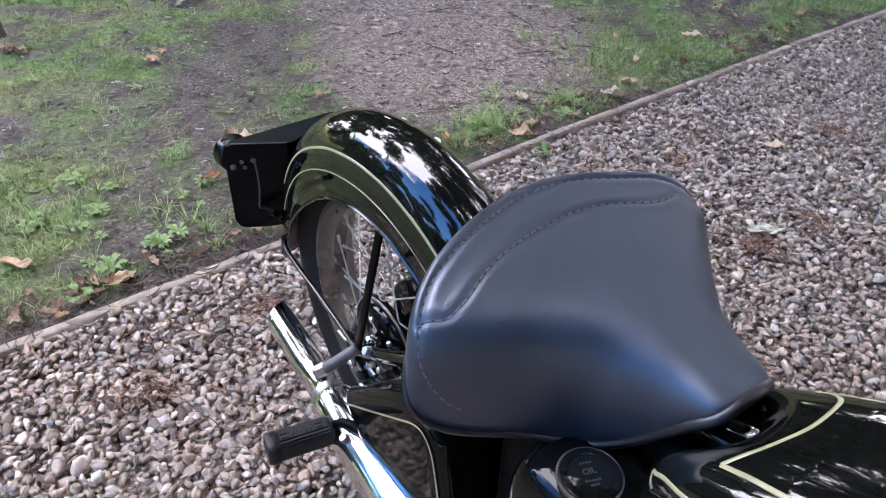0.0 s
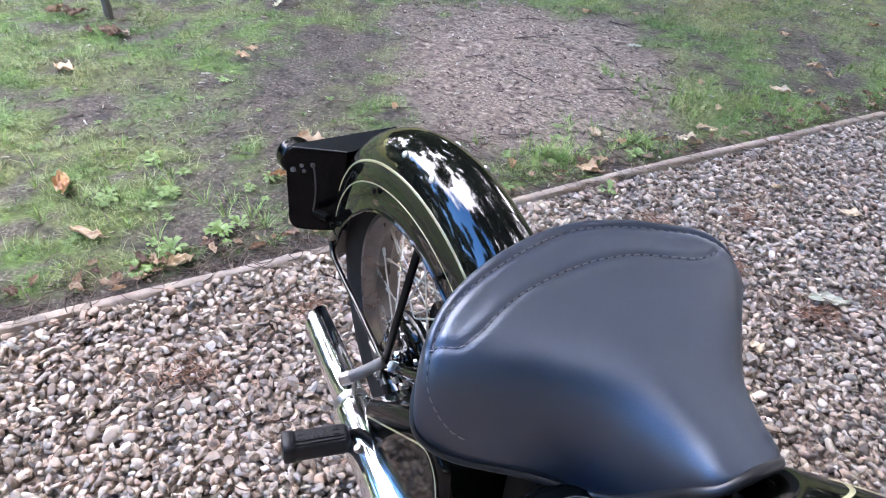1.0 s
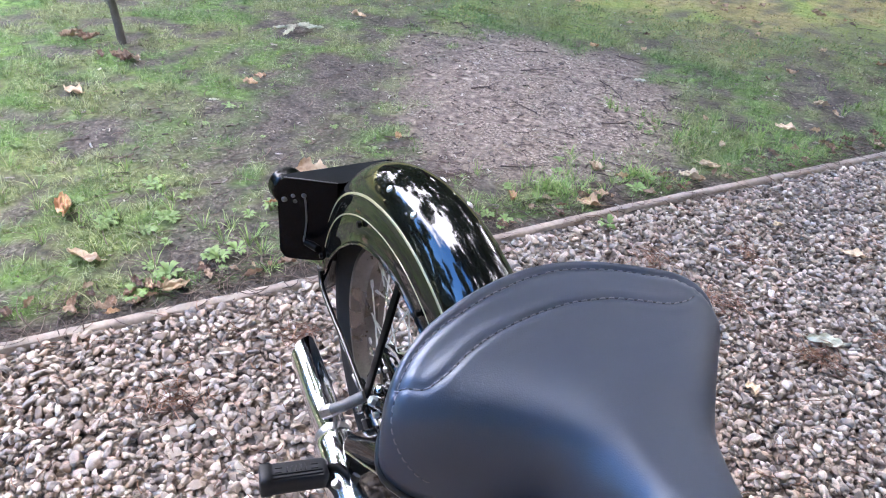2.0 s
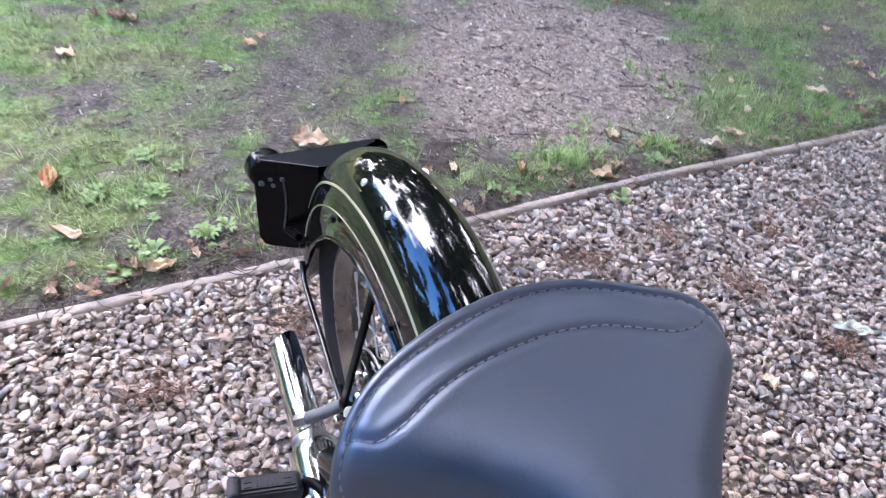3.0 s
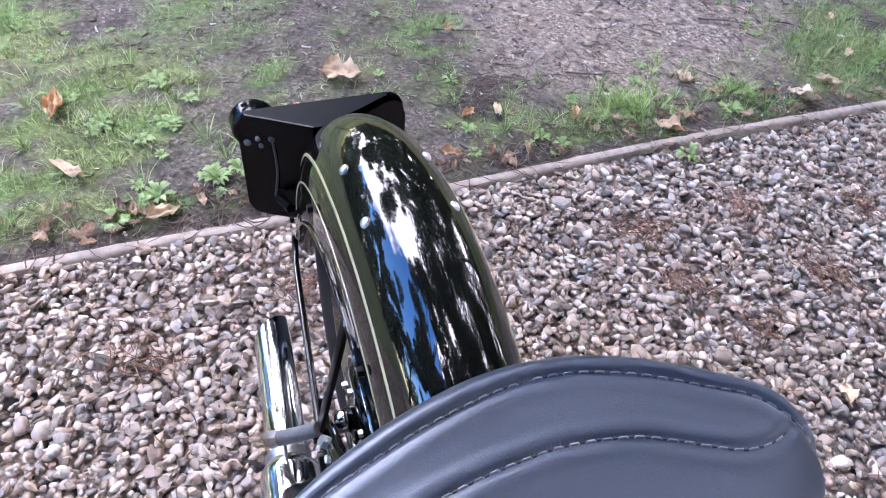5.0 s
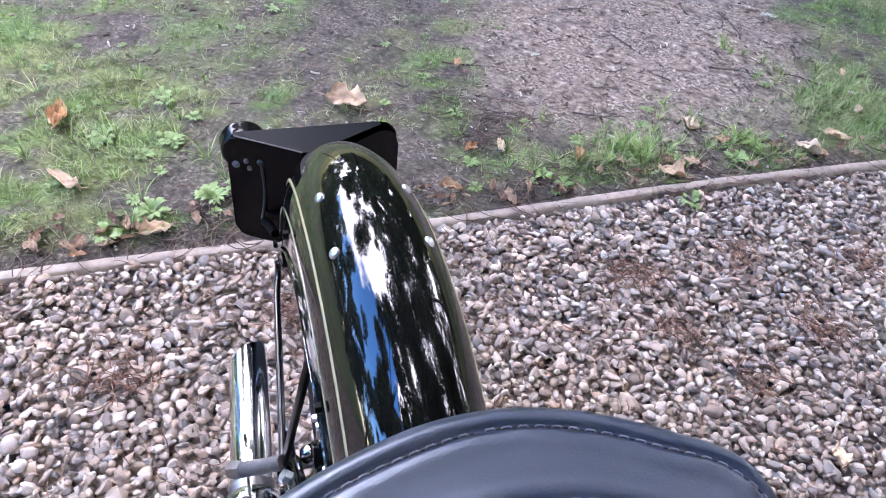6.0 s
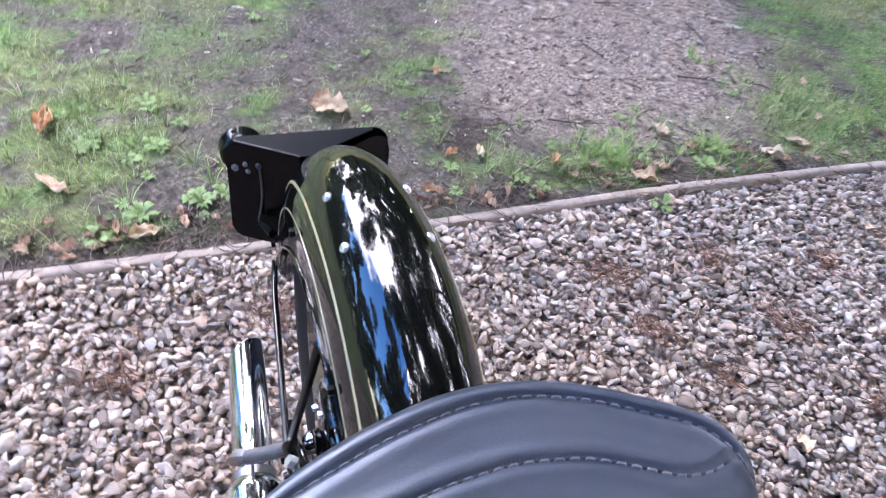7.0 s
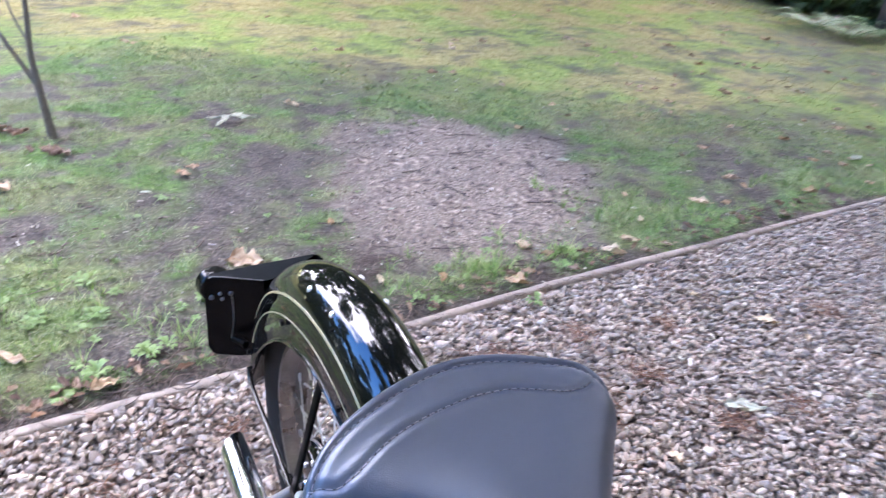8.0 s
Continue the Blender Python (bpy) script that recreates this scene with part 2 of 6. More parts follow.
def big(name, verts, tris, material, parent=None, smooth=True):
    """A mesh from numpy arrays of vertices and triangles."""
    me = bpy.data.meshes.new(name)
    nv, nt = len(verts), len(tris)
    me.vertices.add(nv)
    me.vertices.foreach_set("co", np.asarray(verts, np.float32).ravel())
    me.loops.add(nt * 3)
    me.loops.foreach_set("vertex_index", np.asarray(tris, np.int32).ravel())
    me.polygons.add(nt)
    me.polygons.foreach_set("loop_start", np.arange(0, nt * 3, 3, dtype=np.int32))
    me.polygons.foreach_set("loop_total", np.full(nt, 3, np.int32))
    me.update()
    me.validate()
    if smooth:
        me.shade_smooth()
    me.materials.append(material)
    ob = new(name, me)
    ob.parent = parent
    return ob


def tube_bm(points, radii, seg=12, cap=True, bm=None):
    """A tube swept along points."""
    bm = bm or bmesh.new()
    pts = [Vector(p) for p in points]
    if not isinstance(radii, (list, tuple)):
        radii = [radii] * len(pts)
    rings = []
    ref = Vector((0, 0, 1))
    d0 = (pts[1] - pts[0]).normalized()
    if abs(d0.dot(ref)) > 0.95:
        ref = Vector((1, 0, 0))
    side = d0.cross(ref).normalized()
    for i, p in enumerate(pts):
        a = pts[max(i - 1, 0)]
        b = pts[min(i + 1, len(pts) - 1)]
        d = (b - a).normalized()
        side = (side - d * side.dot(d)).normalized()
        up = d.cross(side)
        rings.append([bm.verts.new(p + (side * math.cos(2 * math.pi * k / seg) + up * math.sin(2 * math.pi * k / seg)) * radii[i]) for k in range(seg)])
    for r0, r1 in zip(rings, rings[1:]):
        for k in range(seg):
            bm.faces.new((r0[k], r0[(k + 1) % seg], r1[(k + 1) % seg], r1[k]))
    if cap:
        bm.faces.new(list(reversed(rings[0])))
        bm.faces.new(rings[-1])
    return bm


def curve_pts(ctrl, n=8):
    """Catmull-Rom points through the control points."""
    c = [Vector(p) for p in ctrl]
    c = [c[0] * 2 - c[1]] + c + [c[-1] * 2 - c[-2]]
    out = []
    for i in range(1, len(c) - 2):
        for k in range(n):
            t = k / n
            p0, p1, p2, p3 = c[i - 1], c[i], c[i + 1], c[i + 2]
            out.append(0.5 * ((2 * p1) + (p2 - p0) * t + (2 * p0 - 5 * p1 + 4 * p2 - p3) * t * t + (3 * p1 - p0 - 3 * p2 + p3) * t ** 3))
    out.append(c[-2])
    return out


def lathe_bm(profile, axis_from, axis_to, seg=48, closed=False, bm=None):
    """Turns a profile of (distance along, radius) round the axis."""
    bm = bm or bmesh.new()
    a, b = Vector(axis_from), Vector(axis_to)
    d = (b - a).normalized()
    ref = Vector((0, 0, 1)) if abs(d.z) < 0.9 else Vector((1, 0, 0))
    s = d.cross(ref).normalized()
    u = d.cross(s)
    rings = []
    for h, r in profile:
        c = a + d * h
        if r < 1e-6:
            rings.append([bm.verts.new(c)])
        else:
            rings.append([bm.verts.new(c + (s * math.cos(2 * math.pi * k / seg) + u * math.sin(2 * math.pi * k / seg)) * r) for k in range(seg)])
    pairs = list(zip(rings, rings[1:]))
    if closed:
        pairs.append((rings[-1], rings[0]))
    for r0, r1 in pairs:
        for k in range(seg):
            k2 = (k + 1) % seg
            if len(r0) == 1 and len(r1) == 1:
                continue
            if len(r0) == 1:
                bm.faces.new((r0[0], r1[k2], r1[k]))
            elif len(r1) == 1:
                bm.faces.new((r0[k], r0[k2], r1[0]))
            else:
                bm.faces.new((r0[k], r0[k2], r1[k2], r1[k]))
    bmesh.ops.recalc_face_normals(bm, faces=bm.faces)
    return bm


def box_bm(center, size, bevel=0.004, seg=2, turn=None, bm=None):
    bm2 = bmesh.new()
    bmesh.ops.create_cube(bm2, size=1)
    bmesh.ops.scale(bm2, vec=size, verts=bm2.verts)
    if bevel:
        bmesh.ops.bevel(bm2, geom=bm2.edges[:], offset=bevel, segments=seg, profile=0.5, affect="EDGES")
    m = Matrix.Translation(center) @ (turn or Matrix.Identity(4))
    bmesh.ops.transform(bm2, matrix=m, verts=bm2.verts)
    return bm2


def bar_bm(a, b, width, thick, flat=(1, 0, 0), bevel=0.0015):
    """A flat bar from a to b; flat: the direction of its thickness."""
    a, b = Vector(a), Vector(b)
    z = (b - a).normalized()
    x = (Vector(flat) - z * Vector(flat).dot(z)).normalized()
    y = z.cross(x)
    m = Matrix((x, y, z)).transposed().to_4x4()
    return box_bm((a + b) / 2, (thick, width, (b - a).length), bevel, 2, m)


def bolt_bm(at, axis, r=0.006, h=0.006, hexed=True):
    a = Vector(at)
    d = Vector(axis).normalized()
    if hexed:
        return lathe_bm([(0, 0), (0, r), (h * 0.8, r), (h, r * 0.85), (h, 0)], a, a + d, 6)
    return lathe_bm([(0, 0), (0, r), (h * 0.35, r * 0.97), (h * 0.7, r * 0.75), (h * 0.93, r * 0.4), (h, 0)], a, a + d, 20)


def lattice(n, seed):
    return np.random.RandomState(seed).rand(n, n)


LAT = [lattice(64, 11 + i) for i in range(6)]


def vnoise(x, y, scale, k=0):
    """Smooth value noise in 0..1 for arrays."""
    x, y = np.asarray(x) * scale + 1000.0, np.asarray(y) * scale + 1000.0
    xi, yi = np.floor(x).astype(int), np.floor(y).astype(int)
    fx, fy = x - xi, y - yi
    fx, fy = fx * fx * (3 - 2 * fx), fy * fy * (3 - 2 * fy)
    L = LAT[k % 6]
    a, b = L[xi % 64, yi % 64], L[(xi + 1) % 64, yi % 64]
    c, d = L[xi % 64, (yi + 1) % 64], L[(xi + 1) % 64, (yi + 1) % 64]
    return (a * (1 - fx) + b * fx) * (1 - fy) + (c * (1 - fx) + d * fx) * fy


def fbm(x, y, scale, k=0):
    return 0.5 * vnoise(x, y, scale, k) + 0.28 * vnoise(x, y, scale * 2.1, k + 1) + 0.22 * vnoise(x, y, scale * 4.3, k + 2)


def smooth01(v, a, b):
    t = np.clip((np.asarray(v) - a) / (b - a), 0, 1)
    return t * t * (3 - 2 * t)


# ---- plan ----
EDGE_P, EDGE_D, EDGE_N = np.array((0.0, 1.925)), np.array((0.775, 0.632)), np.array((-0.632, 0.775))


def edge_dist(x, y):
    """Distance past the timber edging: plus on the grass side."""
    return (np.asarray(x) - EDGE_P[0]) * EDGE_N[0] + (np.asarray(y) - EDGE_P[1]) * EDGE_N[1]


def blob(x, y, cx, cy, rx, ry, turn=0.0, a=0.72, b=1.12):
    c, s = math.cos(radians(turn)), math.sin(radians(turn))
    u, v = (x - cx) * c + (y - cy) * s, -(x - cx) * s + (y - cy) * c
    r = np.sqrt((u / rx) ** 2 + (v / ry) ** 2) + 0.5 * (fbm(x, y, 2.6, 2) - 0.5)
    return 1 - smooth01(r, a, b)


def mulch_at(x, y):
    r = blob(x, y, -0.08, 3.08, 0.72, 1.12, 12, 0.5, 1.25)
    return r * smooth01(r + 0.9 * (fbm(x, y, 5.5, 7) - 0.5), 0.25, 0.75)


def soil_and_shade_at(x, y):
    s = np.maximum(blob(x, y, -1.12, 2.25, 0.62, 0.34, 25), blob(x, y, -0.62, 1.75, 0.45, 0.2, 40))
    s = np.maximum(s, blob(x, y, -0.95, 2.85, 0.3, 0.45, -20))
    s = np.maximum(s, 0.85 * blob(x, y, 1.55, 4.05, 0.75, 0.35, 35))
    s = np.maximum(s, 0.9 * (1 - smooth01(edge_dist(x, y), 0.02, 0.09)))
    s = np.maximum(s, 0.75 * blob(x, y, -0.55, 4.65, 0.75, 0.32, -8))
    s = np.maximum(s, 0.7 * blob(x, y, 1.45, 5.7, 0.55, 0.3))
    s = np.maximum(s, 0.6 * blob(x, y, 0.35, 6.6, 0.5, 0.3))
    s = np.maximum(s, 0.8 * blob(x, y, -0.3, 2.05, 0.3, 0.35, 30))
    # those past x 2, y 7 also darken the far corner for its shade
    for cx, cy, rx, ry, turn, k in ((1.64, 6.43, 0.5, 0.32, 10, 0.8), (1.75, 4.75, 0.55, 0.42, 30, 0.8), (0.85, 3.45, 0.22, 0.32, 0, 0.7), (2.24, 6.07, 0.5, 0.3, 20, 0.8), (0.65, 5.44, 0.5, 0.2, 5, 0.6),
                                    (-1.2, 4.2, 0.6, 0.25, 0, 0.75), (1.15, 5.1, 0.4, 0.2, 20, 0.6), (2.6, 7.6, 0.9, 0.5, 25, 0.8), (-0.75, 3.46, 0.25, 0.4, 0, 0.6),
                                    (3.0, 7.0, 0.8, 0.4, 15, 0.9), (3.6, 8.3, 1.2, 0.6, 30, 0.95), (2.1, 7.8, 0.6, 0.28, 0, 0.75), (1.1, 7.3, 0.5, 0.2, 0, 0.6), (2.7, 5.5, 0.5, 0.25, 30, 0.8), (0.2, 8.4, 0.7, 0.25, 0, 0.6)):
        s = np.maximum(s, k * blob(x, y, cx, cy, rx, ry, turn))
    s = np.maximum(s, blob(x, y, 4.2, 10.2, 2.1, 1.7, 35))
    s = np.maximum(s, 0.9 * blob(x, y, 2.75, 6.3, 0.8, 0.28, 20))
    s = np.maximum(s, 0.6 * (1 - 0.6 * smooth01(y, 4.0, 6.0)) * smooth01(fbm(x, y, 2.1, 6), 0.57, 0.68))
    return s


def grass_at(x, y):
    """How thick the grass stands, 0..1."""
    n = fbm(x, y, 3.2, 0)
    g = smooth01(n, 0.26, 0.56) * 0.6 + 0.2
    g = np.maximum(g, 0.95 * blob(x, y, -1.85, 2.1, 0.75, 0.75))
    g = np.maximum(g, 1.0 * blob(x, y, 0.08, 2.24, 0.20, 0.14, 40))
    g = np.maximum(g, 0.9 * blob(x, y, 0.95, 2.95, 0.60, 0.20, 38))
    g = np.maximum(g, 0.6 * blob(x, y, -1.15, 1.55, 0.35, 0.25, 40))
    g = np.maximum(g, 0.55 * blob(x, y, -0.75, 2.35, 0.4, 0.25, 10))
    g = np.maximum(g, 1.15 * smooth01(y, 4.0, 5.4))
    g = g * (1 - 0.95 * mulch_at(x, y)) * (1 - 0.72 * soil_and_shade_at(x, y))
    g = g * (0.25 + 1.2 * smooth01(fbm(x, y, 10, 5), 0.36, 0.60))
    g = np.maximum(g, smooth01(0.5 * fbm(x, y, 1.5, 5) + 0.5 * fbm(x, y, 4.5, 2), 0.30, 0.62) * 0.8 * smooth01(y, 3.2, 4.8) * (1 - 0.6 * soil_and_shade_at(x, y)) * (1 - 0.95 * mulch_at(x, y)))
    verge = smooth01(edge_dist(x, y) + 0.10 * (fbm(x, y, 7, 2) - 0.5), 0.04, 0.12)
    g = g * (1 - 0.9 * (1 - verge) * (1 - smooth01(x, -0.5, -0.2)))
    patchy = 1.2 * g * smooth01(g, 0.08, 0.42)
    return np.clip(patchy + (g - patchy) * smooth01(y, 3.8, 5.4), 0, 1)


def ground_z(x, y):
    d = edge_dist(x, y)
    bumps = 0.022 * (fbm(x, y, 2.2, 3) - 0.5) + 0.008 * (fbm(x, y, 9, 1) - 0.5)
    return np.where(d > 0, bumps * smooth01(d, 0.0, 0.2) + 0.004, -0.012 + 0.006 * (fbm(x, y, 6, 4) - 0.5))


# ---- ground ----
def axis_lines(lo, hi, step, far):
    inner = np.arange(lo, hi + 1e-6, step)
    out = np.concatenate([np.cumsum(0.08 * 1.075 ** np.arange(48)), [45, 70, 140, far]])
    return np.concatenate([lo - out[::-1], inner, hi + out])


def make_ground():
    gx, gy = axis_lines(-7.0, 7.0, 0.06, 400), axis_lines(0.2, 12.0, 0.06, 400)
    X, Y = np.meshgrid(gx, gy)
    Z = ground_z(X, Y)
    nx, ny = len(gx), len(gy)
    v = np.stack([X, Y, Z], -1).reshape(-1, 3)
    i = (np.arange(ny - 1)[:, None] * nx + np.arange(nx - 1)[None, :]).ravel()
    tris = np.concatenate([np.stack([i, i + 1, i + nx + 1], 1), np.stack([i, i + nx + 1, i + nx], 1)])
    m = bpy.data.materials.new("ground_soil_and_moss")
    m.use_nodes = True
    n, l = m.node_tree.nodes, m.node_tree.links
    b = n["Principled BSDF"]
    b.inputs["Roughness"].default_value = 0.9
    b.inputs["Specular IOR Level"].default_value = 0.25
    tc = n.new("ShaderNodeTexCoord")

    def noise_ramp(scale, stops, detail=7):
        t, r = n.new("ShaderNodeTexNoise"), n.new("ShaderNodeValToRGB")
        t.inputs["Scale"].default_value, t.inputs["Detail"].default_value, t.inputs["Roughness"].default_value = scale, detail, 0.65
        l.new(tc.outputs["Object"], t.inputs["Vector"])
        l.new(t.outputs["Fac"], r.inputs["Fac"])
        els = r.color_ramp.elements
        while len(els) < len(stops):
            els.new(0.5)
        for e, (p, c) in zip(els, stops):
            e.position, e.color = p, (*c, 1)
        return r.outputs["Color"]

    def noise_fac(scale):
        t, k = n.new("ShaderNodeTexNoise"), n.new("ShaderNodeMapRange")
        t.inputs["Scale"].default_value, t.inputs["Detail"].default_value = scale, 5
        k.inputs["From Min"].default_value, k.inputs["From Max"].default_value = 0.45, 0.55
        l.new(tc.outputs["Object"], t.inputs["Vector"])
        l.new(t.outputs["Fac"], k.inputs["Value"])
        return k.outputs[0]

    def mixed(fac, a, c):
        mx = n.new("ShaderNodeMix")
        mx.data_type = "RGBA"
        l.new(fac, mx.inputs[0])
        l.new(a, mx.inputs[6])
        l.new(c, mx.inputs[7])
        return mx.outputs[2]

    def attr(name):
        a = n.new("ShaderNodeAttribute")
        a.attribute_name = name
        return a.outputs["Fac"]

    soil = mixed(noise_fac(9), noise_ramp(48, [(0.34, (0.019, 0.016, 0.014)), (0.48, (0.055, 0.044, 0.036)), (0.60, (0.101, 0.084, 0.070)), (0.72, (0.238, 0.209, 0.171))]), noise_ramp(90, [(0.34, (0.031, 0.025, 0.020)), (0.52, (0.092, 0.075, 0.062)), (0.70, (0.255, 0.222, 0.175))]))
    green = mixed(noise_fac(2.4), noise_ramp(42, [(0.3, (0.058, 0.068, 0.024)), (0.5, (0.130, 0.156, 0.054)), (0.62, (0.198, 0.232, 0.083)), (0.76, (0.310, 0.340, 0.154))]), noise_ramp(38, [(0.3, (0.042, 0.081, 0.016)), (0.5, (0.097, 0.170, 0.039)), (0.62, (0.155, 0.260, 0.063)), (0.76, (0.252, 0.350, 0.106))]))
    chips = mixed(noise_fac(7), noise_ramp(30, [(0.34, (0.055, 0.042, 0.032)), (0.46, (0.161, 0.124, 0.098)), (0.56, (0.260, 0.207, 0.162)), (0.68, (0.489, 0.407, 0.319))]), noise_ramp(85, [(0.36, (0.066, 0.051, 0.040)), (0.48, (0.184, 0.144, 0.112)), (0.58, (0.305, 0.245, 0.192)), (0.70, (0.600, 0.506, 0.401))]))
    # gravel too far off to be laid stone by stone
    cell, tint = n.new("ShaderNodeTexVoronoi"), n.new("ShaderNodeValToRGB")
    cell.inputs["Scale"].default_value = 52
    l.new(tc.outputs["Object"], cell.inputs["Vector"])
    sep = n.new("ShaderNodeSeparateColor")
    l.new(cell.outputs["Color"], sep.inputs[0])
    l.new(sep.outputs[0], tint.inputs["Fac"])
    els = tint.color_ramp.elements
    while len(els) < len(STONES):
        els.new(0.5)
    for e, (p, q) in zip(els, STONES):
        e.position, e.color = p, (*q, 1)
    gap = n.new("ShaderNodeMapRange")
    gap.inputs["From Min"].default_value, gap.inputs["From Max"].default_value = 0.80, 0.45
    l.new(cell.outputs["Distance"], gap.inputs["Value"])
    dark = n.new("ShaderNodeRGB")
    dark.outputs[0].default_value = (0.05, 0.04, 0.035, 1)
    bed = mixed(gap.outputs[0], dark.outputs[0], tint.outputs["Color"])
    # far moss, its colours lifted for the light of the open sky
    skylit_moss = mixed(noise_fac(1.5), noise_ramp(22, [(0.3, (0.185, 0.158, 0.052)), (0.5, (0.361, 0.299, 0.112)), (0.62, (0.457, 0.376, 0.163)), (0.76, (0.537, 0.428, 0.232))]), noise_ramp(26, [(0.3, (0.126, 0.171, 0.034)), (0.5, (0.254, 0.315, 0.074)), (0.62, (0.351, 0.393, 0.107)), (0.76, (0.439, 0.409, 0.172))]))
    green = mixed(attr("skylit_moss"), green, skylit_moss)
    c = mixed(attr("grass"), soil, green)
    c = mixed(attr("mulch"), c, chips)
    c = mixed(attr("bed"), c, bed)
    l.new(c, b.inputs["Base Color"])
    t = n.new("ShaderNodeTexNoise")
    t.inputs["Scale"].default_value, t.inputs["Detail"].default_value = 60, 8
    l.new(tc.outputs["Object"], t.inputs["Vector"])
    bp = n.new("ShaderNodeBump")
    bp.inputs["Strength"].default_value, bp.inputs["Distance"].default_value = 0.7, 0.014
    l.new(t.outputs["Fac"], bp.inputs["Height"])
    l.new(bp.outputs[0], b.inputs["Normal"])
    ob = big("ground", v, tris, m)
    # the lifted moss tint is cut at right, where the lawn lies in shade
    for name, val in (("grass", np.clip(grass_at(X, Y) * 1.25, 0, 1)), ("skylit_moss", smooth01(Y + 0.6 * fbm(X, Y, 1.5, 2), 3.9, 5.6) * (1 - 0.6 * smooth01(X, 1.4, 3.4))), ("mulch", mulch_at(X, Y)), ("bed", (edge_dist(X, Y) < 0.0).astype(float))):
        a = ob.data.attributes.new(name, "FLOAT", "POINT")
        a.data.foreach_set("value", val.astype(np.float32).ravel())
    return tagged(ob, "mossy lawn with bare soil, a wood-chip patch and a gravel drive bed", "ground", kind="structure")


make_ground()


def make_edging():
    """Weathered timber boards, slightly bowed, end to end along the drive."""
    e = new("edging")
    tagged(e, "weathered timber edging boards between gravel and grass", "edging", kind="structure")
    s = -15.6
    rng = random.Random(5)
    for length in [2.4] * 14:
        bm = bmesh.new()
        rows = []
        prof = [(-0.015, -0.05), (-0.0155, 0.004), (-0.012, 0.0125), (-0.006, 0.0155), (0.004, 0.016), (0.010, 0.014), (0.0135, 0.008), (0.0145, -0.05)]
        n = 60
        for i in range(n + 1):
            u = s + (length - 0.004) * i / n
            off = 0.009 * math.sin(u * 1.3 + 0.6) + 0.004 * math.sin(u * 4.1)
            lift = -0.003 + 0.003 * math.sin(u * 2.3) + rng.uniform(-0.0012, 0.0012)
            row = []
            for d, z in prof:
                p = EDGE_P + EDGE_D * u + EDGE_N * (d + off + rng.uniform(-0.0008, 0.0008))
                row.append(bm.verts.new((p[0], p[1], z + lift)))
            rows.append(row)
        for a, b in zip(rows, rows[1:]):
            for k in range(len(prof) - 1):
                bm.faces.new((a[k], b[k], b[k + 1], a[k + 1]))
        bm.faces.new(rows[0])
        bm.faces.new(list(reversed(rows[-1])))
        bmesh.ops.recalc_face_normals(bm, faces=bm.faces)
        part("board", bm, M_TIMBER, e)
        s += length


make_edging()


# ---- motorcycle ----
bike = new("motorcycle")
bike.empty_display_size = 0.1
bike.matrix_world = pose(-0.0525, 0.9015, 0, 0, 0, 38.3)
tagged(bike, "black vintage motorcycle with gold pinstripes and chrome exhaust on gravel", "motorcycle")
AXLE = Vector((0, 0, 0.33))


def ring_part(name, profile, material, parent, seg=96, label=""):
    """A ring round the axle from a closed profile of (x, radius)."""
    bm = lathe_bm([(x, r) for x, r in profile], AXLE, AXLE + Vector((1, 0, 0)), seg, closed=True)
    return part(name, bm, material, parent, label)


